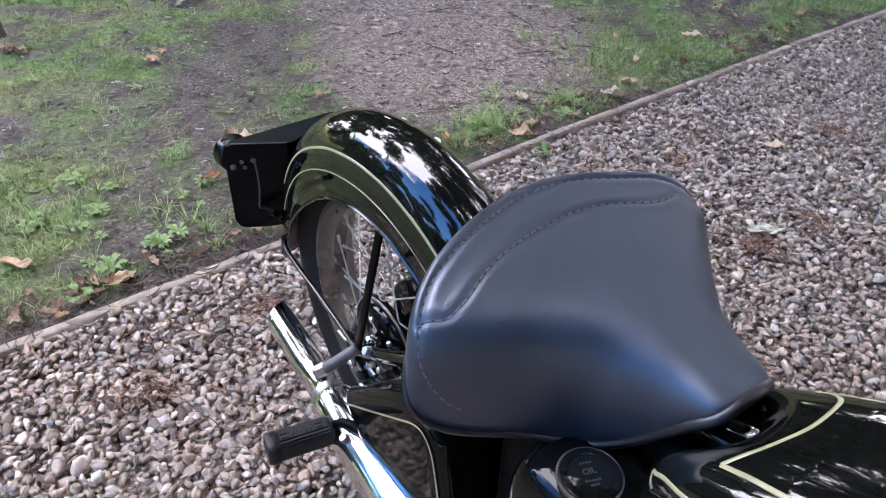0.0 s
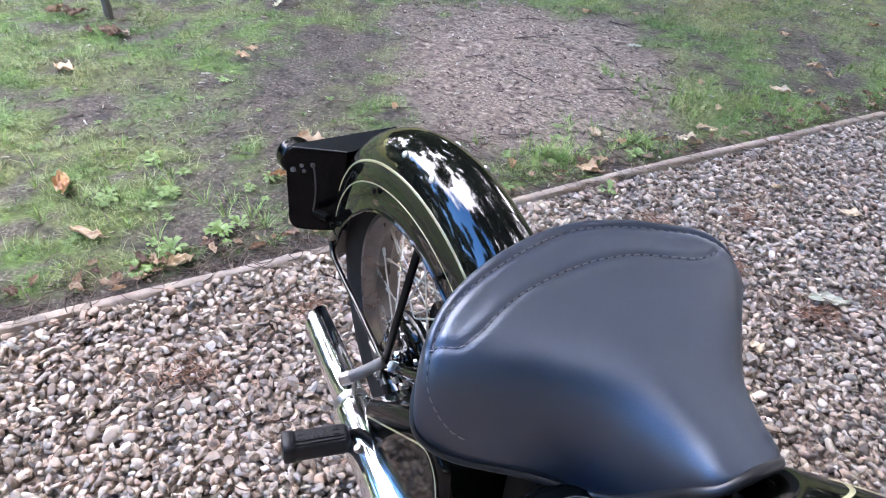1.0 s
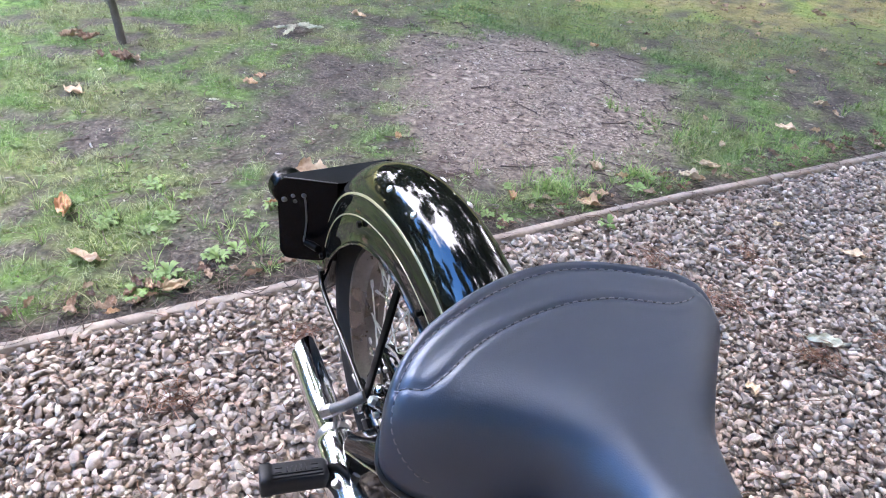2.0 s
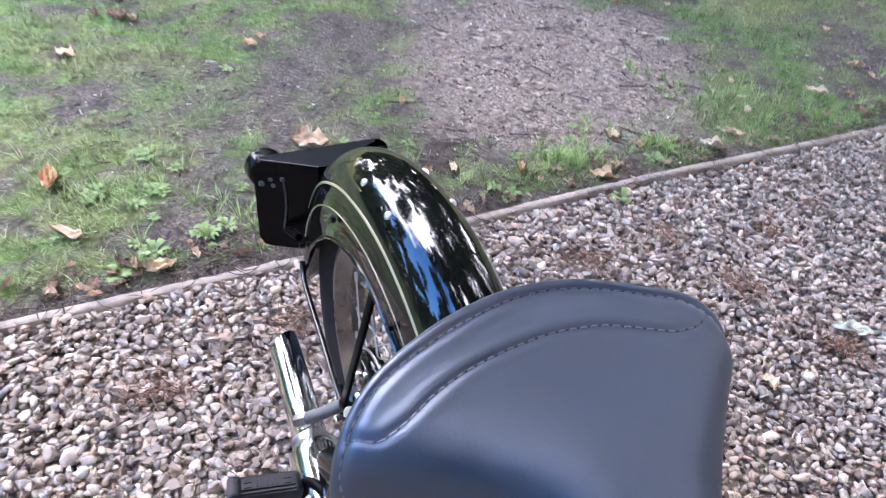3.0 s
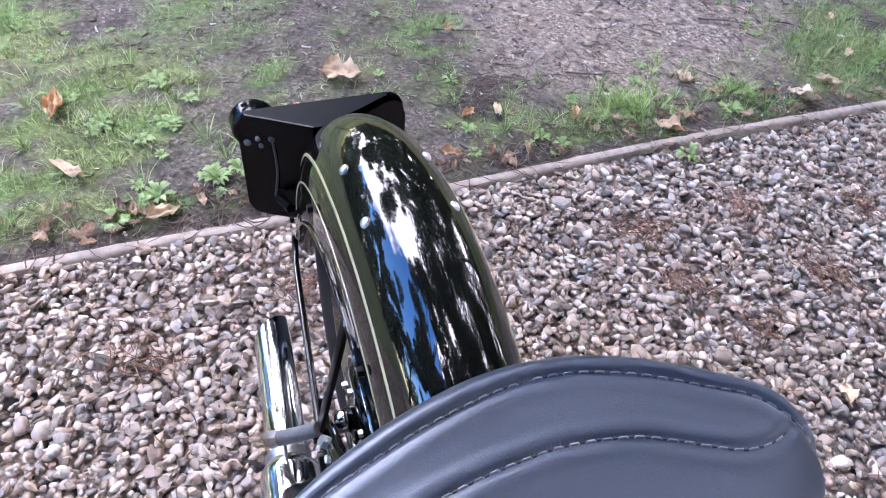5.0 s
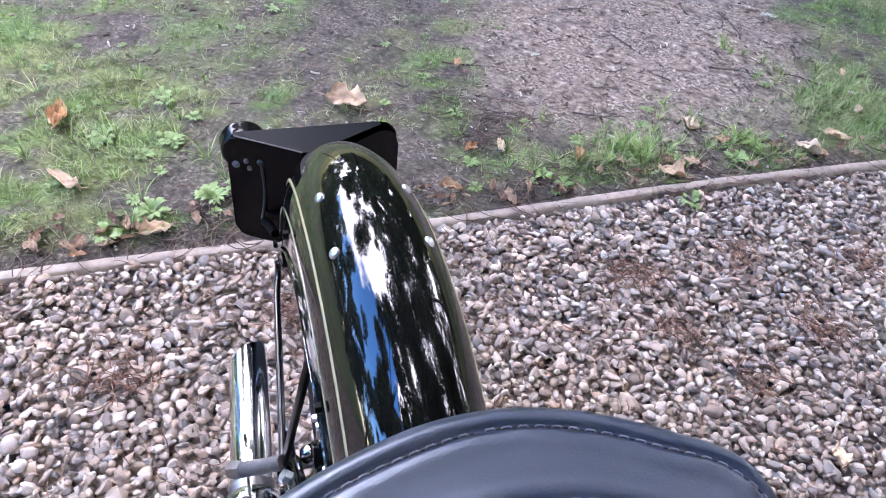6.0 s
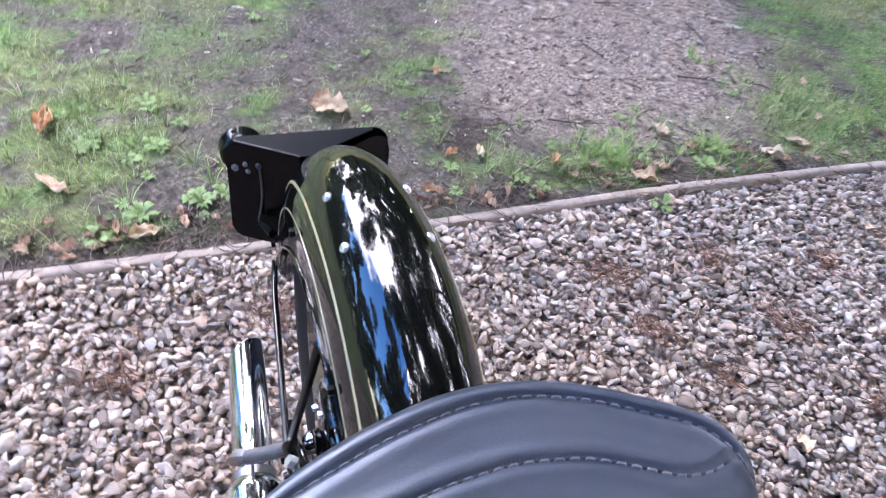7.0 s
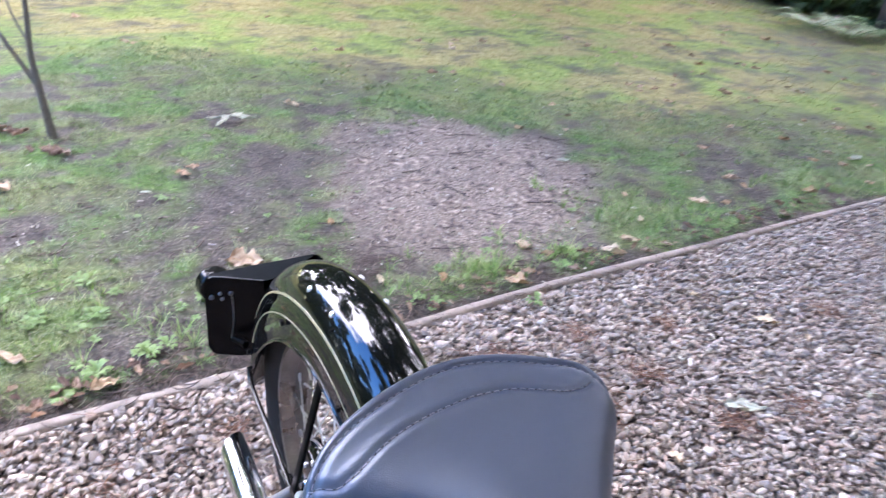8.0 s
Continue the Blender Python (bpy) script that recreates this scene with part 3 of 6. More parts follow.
def make_wheel():
    w = new("rear_wheel")
    w.parent = bike
    tyre = [(-0.030, 0.243), (-0.036, 0.262), (-0.046, 0.285), (-0.049, 0.300), (-0.044, 0.316), (-0.036, 0.323), (-0.0355, 0.3265), (-0.024, 0.3295), (-0.0235, 0.3255), (-0.0195, 0.3255), (-0.019, 0.331),
            (-0.006, 0.332), (-0.0055, 0.328), (-0.0015, 0.328), (0.0015, 0.328), (0.0055, 0.328), (0.006, 0.332), (0.019, 0.331), (0.0195, 0.3255), (0.0235, 0.3255), (0.024, 0.3295), (0.0355, 0.3265), (0.036, 0.323), (0.044, 0.316), (0.049, 0.300), (0.046, 0.285), (0.036, 0.262), (0.030, 0.243)]
    ring_part("tyre", tyre, M_RUBBER, w, 120, "black rubber tyre")
    rim = [(-0.034, 0.257), (-0.037, 0.256), (-0.037, 0.248), (-0.030, 0.243), (-0.020, 0.241), (-0.013, 0.232), (0.013, 0.232), (0.020, 0.241), (0.030, 0.243), (0.037, 0.248), (0.037, 0.256), (0.034, 0.257), (0.030, 0.25), (0.012, 0.238), (-0.012, 0.238), (-0.030, 0.25)]
    ring_part("rim", rim, M_RIM, w, 96, "chromed steel rim")
    hub = lathe_bm([(-0.072, 0), (-0.072, 0.022), (-0.064, 0.026), (-0.061, 0.040), (-0.060, 0.066), (-0.057, 0.072), (-0.050, 0.075), (-0.049, 0.083), (-0.044, 0.086), (-0.038, 0.085), (-0.036, 0.04), (-0.01, 0.026), (0.015, 0.03), (0.025, 0.085), (0.06, 0.088), (0.064, 0.08), (0.066, 0)], AXLE, AXLE + Vector((1, 0, 0)), 48)
    part("hub", hub, M_BOX, w, "black hub with brake drum")
    for k in range(6):
        a = radians(60 * k + 15)
        part("flange_bolt", bolt_bm(AXLE + Vector((-0.059, 0.053 * math.cos(a), 0.053 * math.sin(a))), (-1, 0, 0), 0.0052, 0.006), M_BOLT, w)
    part("flange_rim", lathe_bm([(-0.0505, 0.0835), (-0.0505, 0.0865), (-0.0475, 0.0872), (-0.0465, 0.0840)], AXLE, AXLE + Vector((1, 0, 0)), 48, closed=True), M_STEEL, w)
    bm = lathe_bm([(-0.118, 0), (-0.118, 0.008), (-0.06, 0.008), (0.1, 0.008), (0.1, 0)], AXLE, AXLE + Vector((1, 0, 0)), 16)
    part("axle", bm, M_STEEL, w)
    for k in range(40):
        side = -1 if k % 2 == 0 else 1
        a = 2 * math.pi * k / 40
        lead = radians(52) * (1 if (k // 2) % 2 == 0 else -1)
        hr = 0.080
        hx = -0.0455 if side < 0 else 0.042
        p0 = AXLE + Vector((hx, hr * math.cos(a + lead), hr * math.sin(a + lead)))
        p1 = AXLE + Vector((-0.006 * (-side), 0.234 * math.cos(a), 0.234 * math.sin(a)))
        bm = tube_bm([p0, p1], 0.0015, 6)
        tube_bm([p1 + (p0 - p1).normalized() * 0.016, p1], 0.003, 6, bm=bm)
        part("spoke", bm, M_BOLT, w)
    return w


def guard_edge(deg):
    """Inner radius of the mudguard's side, which tapers away towards the tail."""
    return float(np.interp(deg, [-9, -4, 0, 5, 10, 16, 35, 48, 70, 100, 125, 150, 200], [0.358, 0.342, 0.328, 0.313, 0.300, 0.286, 0.268, 0.262, 0.264, 0.274, 0.284, 0.288, 0.288]))


GC = Vector((-0.0035, -0.0015, 0.3315))
HALF, SHOULDER, CROWN = 0.0697, 0.292, 0.3845


def guard_point(deg, k, n=30, proud=0.0):
    """Point k of n across the section: side edge, side, crown, side, edge."""
    redge = guard_edge(deg)
    u = k / n
    if redge < SHOULDER and (u < 0.15 or u > 0.85):
        # straight side below the shoulder
        f = (u / 0.15) if u < 0.15 else ((1 - u) / 0.15)
        r = redge + (SHOULDER - redge) * f
        x, nx, nr = -(HALF + 0.003 * (1 - f) ** 2), -1.0, 0.0
        if u > 0.85:
            x, nx = -x, 1.0
    else:
        a0 = math.asin(min(max((redge - SHOULDER) / (CROWN - SHOULDER), 0), 0.95))
        a = a0 + (math.pi - 2 * a0) * ((u - 0.15) / 0.7 if redge < SHOULDER else u)
        ca, sa = math.cos(a), math.sin(a)
        x = -HALF * ca
        r = SHOULDER + (CROWN - SHOULDER) * sa
        nx, nr = -ca * (CROWN - SHOULDER), sa * HALF
        q = math.hypot(nx, nr)
        nx, nr = nx / q, nr / q
    x += nx * proud
    r += nr * proud + 0.016 * float(smooth01(-deg, -14.0, 5.0))
    t = radians(deg)
    return GC + Vector((x, r * math.cos(t), r * math.sin(t)))


def make_mudguard():
    bm = bmesh.new()
    degs = [(-9 + 209 * i / 120) for i in range(121)]
    n = 44
    rows = [[bm.verts.new(guard_point(d, k, n)) for k in range(n + 1)] for d in degs]
    for a, b in zip(rows, rows[1:]):
        for k in range(n):
            bm.faces.new((a[k], b[k], b[k + 1], a[k + 1]))
    bmesh.ops.remove_doubles(bm, verts=bm.verts, dist=0.0004)
    bmesh.ops.recalc_face_normals(bm, faces=bm.faces)
    g = part("rear_mudguard", bm, M_PAINT, bike, "deep glossy black rear mudguard")
    so = g.modifiers.new("thickness", "SOLIDIFY")
    so.thickness, so.offset = 0.0022, -1
    # rolled edge along both sides
    for s in (0, n):
        pts = [guard_point(d, s, n) for d in degs[2:]]
        part("rolled_edge", tube_bm(pts, 0.0028, 8), M_PAINT, g)
    # pinstripes: one wide, one narrow, on each side
    for sx in (-1, 1):
        for r, w, d0, d1 in ((0.3382, 0.0019, 26, 150), (0.3058, 0.0012, 20, 150)):
            bm = bmesh.new()
            prev = None
            for i in range(101):
                d = d0 + (d1 - d0) * i / 100
                rr = r + float(np.interp(d, [25, 45, 60, 78, 150], [0.012, 0.008, 0.003, 0.0, 0.0]))
                rr = max(rr, guard_edge(d) + 0.012)
                row = []
                for q in (-w, -w * 0.5, w * 0.5, w):
                    # find the section point at this radius
                    rad = rr + q
                    if rad <= SHOULDER:
                        x = HALF + 0.003
                    else:
                        f = min((rad - SHOULDER) / (CROWN - SHOULDER), 1)
                        x = HALF * math.sqrt(max(1 - f * f, 0))
                    t = radians(d)
                    lift = 0.0007 if abs(q) < w * 0.8 else 0.0001
                    row.append(bm.verts.new(GC + Vector((sx * (x + lift), (rad + lift * 0.5) * math.cos(t), (rad + lift * 0.5) * math.sin(t)))))
                if prev:
                    for k in range(3):
                        bm.faces.new((prev[k], row[k], row[k + 1], prev[k + 1]))
                prev = row
            bmesh.ops.recalc_face_normals(bm, faces=bm.faces)
            part("pinstripe", bm, M_GOLD, g, "gold painted pinstripe")
    # domed bolts on the crown, two pairs
    for sx in (-1, 1):
        for deg in (92.6, 79.0):
            k = n * (0.15 + 0.7 * math.acos(0.0435 / HALF) / math.pi)
            p = guard_point(deg, k if sx < 0 else n - k, n)
            q = guard_point(deg, k if sx < 0 else n - k, n, 0.01)
            part("bolt", bolt_bm(p - (q - p) * 0.1, q - p, 0.0060, 0.0045, False), M_BOLT, g, "domed bright bolt")
    # stay bolts on the side
    for y, z in ((0.107, 0.610), (-0.114, 0.606), (0.30, 0.42)):
        part("bolt", bolt_bm((-0.0752, y, z), (-1, 0, 0), 0.0055, 0.006), M_SATIN, g)
    return g


def make_stays():
    lug = (-0.108, -0.012, 0.365)
    part("mudguard_stay", bar_bm((-0.108, -0.014, 0.355), (-0.066, -0.042, 0.632), 0.0145, 0.006), M_SATIN, bike)
    part("mudguard_stay", tube_bm(curve_pts([lug, (-0.098, 0.10, 0.363), (-0.086, 0.24, 0.358), (-0.079, 0.295, 0.356), (-0.0755, 0.312, 0.375)], 6), 0.0048, 10), M_PAINT, bike)
    part("mudguard_stay", bar_bm((0.108, -0.014, 0.355), (0.066, -0.042, 0.632), 0.0145, 0.006), M_SATIN, bike)
    # frame: chain stays, seat stays, seat tube and top tube
    for sx in (-1, 1):
        part("frame_tube", tube_bm(curve_pts([(sx * 0.098, 0.0, 0.335), (sx * 0.095, -0.16, 0.32), (sx * 0.07, -0.45, 0.30)], 6), 0.013, 14), M_PAINT, bike)
        part("frame_tube", tube_bm(curve_pts([(sx * 0.098, -0.005, 0.345), (sx * 0.09, -0.16, 0.45), (sx * 0.05, -0.42, 0.60)], 6), 0.011, 14), M_PAINT, bike)
        part("axle_lug", box_bm((sx * 0.098, -0.005, 0.335), (0.012, 0.075, 0.05), 0.005), M_SATIN, bike)
        part("axle_nut", bolt_bm((sx * 0.104, 0, 0.33), (sx, 0, 0), 0.014, 0.014), M_CHROME, bike)
        part("chain_adjuster", tube_bm([(sx * 0.098, 0.03, 0.333), (sx * 0.098, 0.065, 0.334)], 0.0035, 8), M_STEEL, bike)
    part("frame_tube", tube_bm([(0, -0.40, 0.28), (0, -0.43, 0.66)], 0.016, 16), M_PAINT, bike)
    part("frame_tube", tube_bm([(0, -0.42, 0.62), (0, -1.05, 0.66)], 0.016, 16), M_PAINT, bike)
    part("saddle_spring", spring_bm((-0.10, -0.27, 0.555), (-0.10, -0.27, 0.655), 0.021, 0.0035, 6), M_CHROME, bike)
    part("saddle_spring", spring_bm((0.10, -0.27, 0.555), (0.10, -0.27, 0.655), 0.021, 0.0035, 6), M_CHROME, bike)
    part("hub_nut", bolt_bm((-0.074, -0.003, 0.352), (-1, 0, 0.25), 0.013, 0.014, False), M_CHROME, bike, "domed chrome nut")
    part("brake_rod", tube_bm([(-0.112, -0.02, 0.318), (-0.118, -0.30, 0.30)], 0.0035, 8), M_CHROME, bike)
    # bright bits added beside the axle: rod for the chain stay's highlight, nuts, links and spring for glints
    part("stay_highlight", tube_bm([(-0.101, -0.013, 0.347), (-0.101, -0.066, 0.381), (-0.100, -0.122, 0.415)], [0.0026, 0.0034, 0.0022], 10), M_CHROME, bike, "chrome rod standing in for the chain stay's highlight")
    part("wing_nut", bolt_bm((-0.104, -0.047, 0.382), (-0.7, 0.2, 0.6), 0.0085, 0.010), M_BOLT, bike)
    part("adjuster_nut", bolt_bm((-0.103, -0.057, 0.363), (-1, 0, 0.3), 0.0056, 0.007), M_BOLT, bike)
    part("adjuster_nut", bolt_bm((-0.103, -0.080, 0.371), (-1, 0, 0.3), 0.0060, 0.007), M_BOLT, bike)
    part("link_plate", bar_bm((-0.103, -0.035, 0.352), (-0.103, -0.042, 0.334), 0.007, 0.003), M_CHROME, bike)
    part("link_plate", bar_bm((-0.103, -0.020, 0.330), (-0.103, -0.010, 0.312), 0.011, 0.003), M_BOLT, bike)
    part("return_spring", spring_bm((-0.100, -0.088, 0.368), (-0.100, -0.132, 0.392), 0.0060, 0.0013, 8), M_BOLT, bike)
    part("brake_arm", bar_bm((-0.068, -0.008, 0.33), (-0.074, -0.085, 0.375), 0.016, 0.005), M_CHROME, bike)


def spring_bm(a, b, r, wire, turns):
    a, b = Vector(a), Vector(b)
    n = turns * 14
    pts = [a + (b - a) * (i / n) + Vector((math.cos(2 * math.pi * turns * i / n), math.sin(2 * math.pi * turns * i / n), 0)) * r for i in range(n + 1)]
    return tube_bm(pts, wire, 6)


def make_plate():
    """Number plate carrier: a flat rear face whose side wings fold forward to the mudguard, closed on top."""
    y0 = 0.403
    x0, x1, z0, z1 = -0.129, 0.121, 0.360, 0.544
    root = new("number_plate_carrier")
    root.parent = bike
    tagged(root, "black pressed-steel number plate carrier")

    def rounded(xa, xb, za, zb, r, n=6):
        out = []
        for cx, cz, a0 in ((xb - r, zb - r, 0), (xa + r, zb - r, 90), (xa + r, za + r, 180), (xb - r, za + r, 270)):
            for i in range(n + 1):
                a = radians(a0 + 90 * i / n)
                out.append((cx + r * math.cos(a), cz + r * math.sin(a)))
        return out

    # back face
    bm = bmesh.new()
    o = rounded(x0 + 0.003, x1 - 0.003, z0 + 0.005, z1 - 0.001, 0.026)
    f = [bm.verts.new((x, y0, z)) for x, z in o]
    b = [bm.verts.new((x, y0 + 0.003, z)) for x, z in o]
    bm.faces.new(f)
    bm.faces.new(list(reversed(b)))
    for i in range(len(o)):
        j = (i + 1) % len(o)
        bm.faces.new((f[i], f[j], b[j], b[i]))
    bmesh.ops.recalc_face_normals(bm, faces=bm.faces)
    part("plate", bm, M_PLATE, root)
    # side wings from the outer edges forward to the mudguard
    for sx, xo in ((-1, x0), (1, x1)):
        bm = bmesh.new()
        xi = sx * 0.030
        n = 14
        rows = []
        for i in range(n + 1):
            t = i / n
            x = xo + (xi - xo) * t
            y = y0 - 0.58 * abs(x - xo) * (1 - 0.25 * math.exp(-abs(x - xo) / 0.01))
            r = 0.018 if sx < 0 else 0.040
            d = abs(x - xo)
            cut = r - math.sqrt(max(r * r - (r - min(d, r)) ** 2, 0))
            ztop = z1 - 0.0025 - cut
            zbot = z0 + min(cut, 0.018) + 0.006 * float(smooth01(t, 0.4, 1.0))
            rows.append([bm.verts.new((x, y, zbot + (ztop - zbot) * k / 6)) for k in range(7)])
        for a, c in zip(rows, rows[1:]):
            for k in range(6):
                bm.faces.new((a[k], c[k], c[k + 1], a[k + 1]))
        bmesh.ops.recalc_face_normals(bm, faces=bm.faces)
        w = part("wing", bm, M_PLATE, root, smooth=False)
        so = w.modifiers.new("thickness", "SOLIDIFY")
        so.thickness = 0.0012
    # top sheet
    bm = bmesh.new()
    rows = []
    n = 20
    for i in range(n + 1):
        x = x0 + 0.011 + (x1 - x0 - 0.040) * i / n
        yf = y0 - 0.58 * min(x - x0, 0.1, max(x1 - 0.024 - x, 0.006) * 0.9)
        rows.append((bm.verts.new((x, y0 + 0.002, z1)), bm.verts.new((x, yf, z1 - 0.0015))))
    for a, c in zip(rows, rows[1:]):
        bm.faces.new((a[0], a[1], c[1], c[0]))
    bmesh.ops.recalc_face_normals(bm, faces=bm.faces)
    w = part("top_sheet", bm, M_SKY_SHEET, root, smooth=False)
    so = w.modifiers.new("thickness", "SOLIDIFY")
    so.thickness = 0.0012
    for x, z, r, m in ((-0.118, 0.496, 0.0056, M_DULL), (-0.1035, 0.506, 0.0040, M_DULL), (-0.100, 0.4945, 0.0040, M_DULL), (-0.085, 0.509, 0.0050, M_EDGE)):
        y = y0 - 0.56 * (x - x0)
        part("bolt", bolt_bm((x, y - 0.001, z), (-0.3, -1, 0), r, 0.005, False), m, root)
    # paler bead drawn in for the thin highlight along the fold
    part("folded_edge", tube_bm([(x0 + 0.012, y0 - 0.58 * 0.012, z1 - 0.0006), (x0 + 0.05, y0 - 0.58 * 0.05 - 0.0005, z1 - 0.0005), (-0.030, y0 - 0.058, z1 - 0.0012)], 0.0009, 8), M_EDGE, root)
    part("cable", tube_bm(curve_pts([(-0.085, 0.377, 0.512), (-0.0835, 0.3735, 0.49), (-0.083, 0.373, 0.455), (-0.087, 0.372, 0.425), (-0.090, 0.368, 0.411), (-0.080, 0.352, 0.412), (-0.074, 0.338, 0.414)], 6), 0.0019, 8), M_EDGE, root)
    part("bracket", tube_bm([(-0.088, 0.364, 0.411), (-0.080, 0.350, 0.412), (-0.075, 0.328, 0.416)], [0.006, 0.008, 0.007], 12), M_SATIN, root)
    lamp = part("tail_lamp", lathe_bm([(0, 0), (0, 0.029), (0.002, 0.0315), (0.006, 0.0330), (0.012, 0.0336), (0.018, 0.0340), (0.022, 0.0348), (0.026, 0.0350), (0.0285, 0.0342), (0.030, 0.032), (0.030, 0)], (-0.104, y0 + 0.003, 0.508), (-0.104, y0 + 1, 0.508), 64), M_BOX, root, "round black tail lamp")
    part("lens", lathe_bm([(0.027, 0.031), (0.036, 0.027), (0.042, 0.016), (0.044, 0)], (-0.104, y0 + 0.003, 0.508), (-0.104, y0 + 1, 0.508), 32), M_RED, lamp, "red lens")


def make_exhaust():
    s = new("silencer")
    s.parent = bike
    tagged(s, "chrome silencer with slash-cut tail")
    A, B = Vector((-0.134, 0.251, 0.254)), Vector((-0.150, 0.0, 0.2500))
    d = (B - A).normalized()
    bm = bmesh.new()
    seg = 40
    ref = Vector((0, 0, 1))
    side = d.cross(ref).normalized()
    up = side.cross(d)
    R = 0.0275
    prof = [(0.0, R), (0.05, R), (0.15, R), (0.222, R), (0.224, R + 0.0012), (0.238, R + 0.0020), (0.243, R + 0.0070), (0.250, R + 0.0110), (0.258, R + 0.0125), (0.40, R + 0.0125), (0.56, R + 0.0125), (0.60, R + 0.003), (0.64, R - 0.008), (0.66, R - 0.009)]

    def ringpts(h, r, slash):
        out = []
        for k in range(seg):
            a = 2 * math.pi * k / seg
            n = side * math.cos(a) + up * math.sin(a)
            # slash cut: the outer lower side ends earlier
            cut = 0.017 * (1 + math.cos(a - radians(SLASH))) if slash else 0
            out.append(bm.verts.new(A + d * (h + cut) + n * r))
        return out
    rings = [ringpts(0.10, R - 0.003, False), ringpts(0.0, R - 0.0025, True)]
    rings += [ringpts(h, r, i == 0) for i, (h, r) in enumerate(prof) if i != 1]
    for r0, r1 in zip(rings, rings[1:]):
        for k in range(seg):
            bm.faces.new((r0[k], r0[(k + 1) % seg], r1[(k + 1) % seg], r1[k]))
    bmesh.ops.recalc_face_normals(bm, faces=bm.faces)
    part("silencer_body", bm, M_CHROME, s, "polished chrome tube")
    bm = lathe_bm([(0.09, R - 0.003), (0.09, 0)], A, B, 24)
    part("baffle", bm, M_SATIN, s)
    pipe = curve_pts([A + d * 0.64, A + d * 0.70, A + d * 0.80, (-0.185, -0.62, 0.243), (-0.17, -0.74, 0.25)], 8)
    part("exhaust_pipe", tube_bm(pipe, 0.0185, 32), M_CHROME, s, "chrome exhaust pipe")
    # bracket over the tail with a nut at its end
    part("mounting_bracket", tube_bm([(-0.108, -0.018, 0.370), (-0.135, -0.004, 0.346), (-0.166, 0.013, 0.321)], [0.0095, 0.0095, 0.0105], 14), M_CAST, s, "cast steel mounting bracket")
    part("clip_band", lathe_bm([(0.226, R + 0.0012), (0.226, R + 0.003), (0.238, R + 0.003), (0.238, R + 0.0012)], A, B, 40, closed=True), M_STEEL, s)
    part("nut", bolt_bm((-0.155, 0.007, 0.330), (-0.78, 0.4, -0.5), 0.0115, 0.020), M_STEEL, s)
    part('strap', bar_bm((-0.150, 0.004, 0.325), (-0.152, 0.004, 0.280), 0.014, 0.004), M_STEEL, s)
    c2 = A + d * 0.350 + Vector((-0.62, 0, 0.78)) * (R + 0.0125)
    part("clip_strap", bar_bm(c2, c2 + Vector((0.04, -0.012, 0.012)), 0.014, 0.003, (0, 0, 1)), M_STEEL, s)
    part("clip_bolt", bolt_bm(c2, (-0.5, 0.2, 0.8), 0.008, 0.010), M_STEEL, s)


SLASH = -25


def make_peg():
    p = new("footpeg")
    p.parent = bike
    tagged(p, "folding pillion footpeg with ribbed rubber")
    a, b = Vector((-0.184, -0.060, 0.268)), Vector((-0.288, -0.040, 0.272))
    bm = bmesh.new()
    d = (b - a).normalized()
    side = d.cross(Vector((0, 0, 1))).normalized()
    up = side.cross(d)
    seg = 72
    rings = []
    L = (b - a).length
    for h, s, rib in ((0, 0.6, 0), (0.002, 0.85, 0), (0.006, 0.97, 0), (0.010, 1, 0), (0.014, 1, 1), (L - 0.022, 1, 1), (L - 0.019, 1.0, 0), (L - 0.017, 1.08, 0), (L - 0.004, 1.08, 0), (L - 0.001, 1.0, 0), (L, 0.8, 0)):
        ring = []
        for k in range(seg):
            t = 2 * math.pi * k / seg
            c, q = math.cos(t), math.sin(t)
            r = 0.0205 * s / (abs(c) ** 4 + abs(q) ** 4) ** 0.25 * 0.96
            if rib and k in (2, 4, 23, 26, 44, 47, 62, 65):
                r *= 0.87
            ring.append(bm.verts.new(a + d * h + (side * c + up * q) * r))
        rings.append(ring)
    for r0, r1 in zip(rings, rings[1:]):
        for k in range(seg):
            bm.faces.new((r0[k], r0[(k + 1) % seg], r1[(k + 1) % seg], r1[k]))
    bm.faces.new(rings[0])
    bm.faces.new(rings[-1])
    bmesh.ops.recalc_face_normals(bm, faces=bm.faces)
    rubber = part("rubber", bm, M_PEG, p, "grooved black rubber")
    # raised unreadable lettering between short ribs on the upper face
    for h, w, lift in ((0.022, 0.011, 0.004), (0.022, 0.011, -0.004), (0.036, 0.0022, 0.0), (0.043, 0.0022, 0.0), (0.050, 0.0022, 0.0), (0.057, 0.0022, 0.0), (0.064, 0.0022, 0.0), (0.077, 0.011, 0.004), (0.077, 0.011, -0.004)):
        bar = part("letter_bar", box_bm((0, 0, 0), (w, 0.0022 if w > 0.01 else 0.011, 0.0022), 0.0005), M_PEG, rubber)
        turn = Matrix((d, side, up)).transposed().to_4x4()
        turn.translation = a + d * h + side * lift + up * 0.0202
        bar.matrix_local = turn
    part("arm", tube_bm(curve_pts([a + d * 0.01, a - d * 0.006 + Vector((0, -0.004, 0.014)), (-0.170, -0.082, 0.294), (-0.160, -0.108, 0.293), (-0.148, -0.135, 0.285), (-0.13, -0.15, 0.28)], 6), 0.0075, 12), M_SATIN, p)
    part("arm_bracket", bar_bm((-0.112, -0.03, 0.33), (-0.115, -0.14, 0.24), 0.03, 0.007), M_SATIN, p)


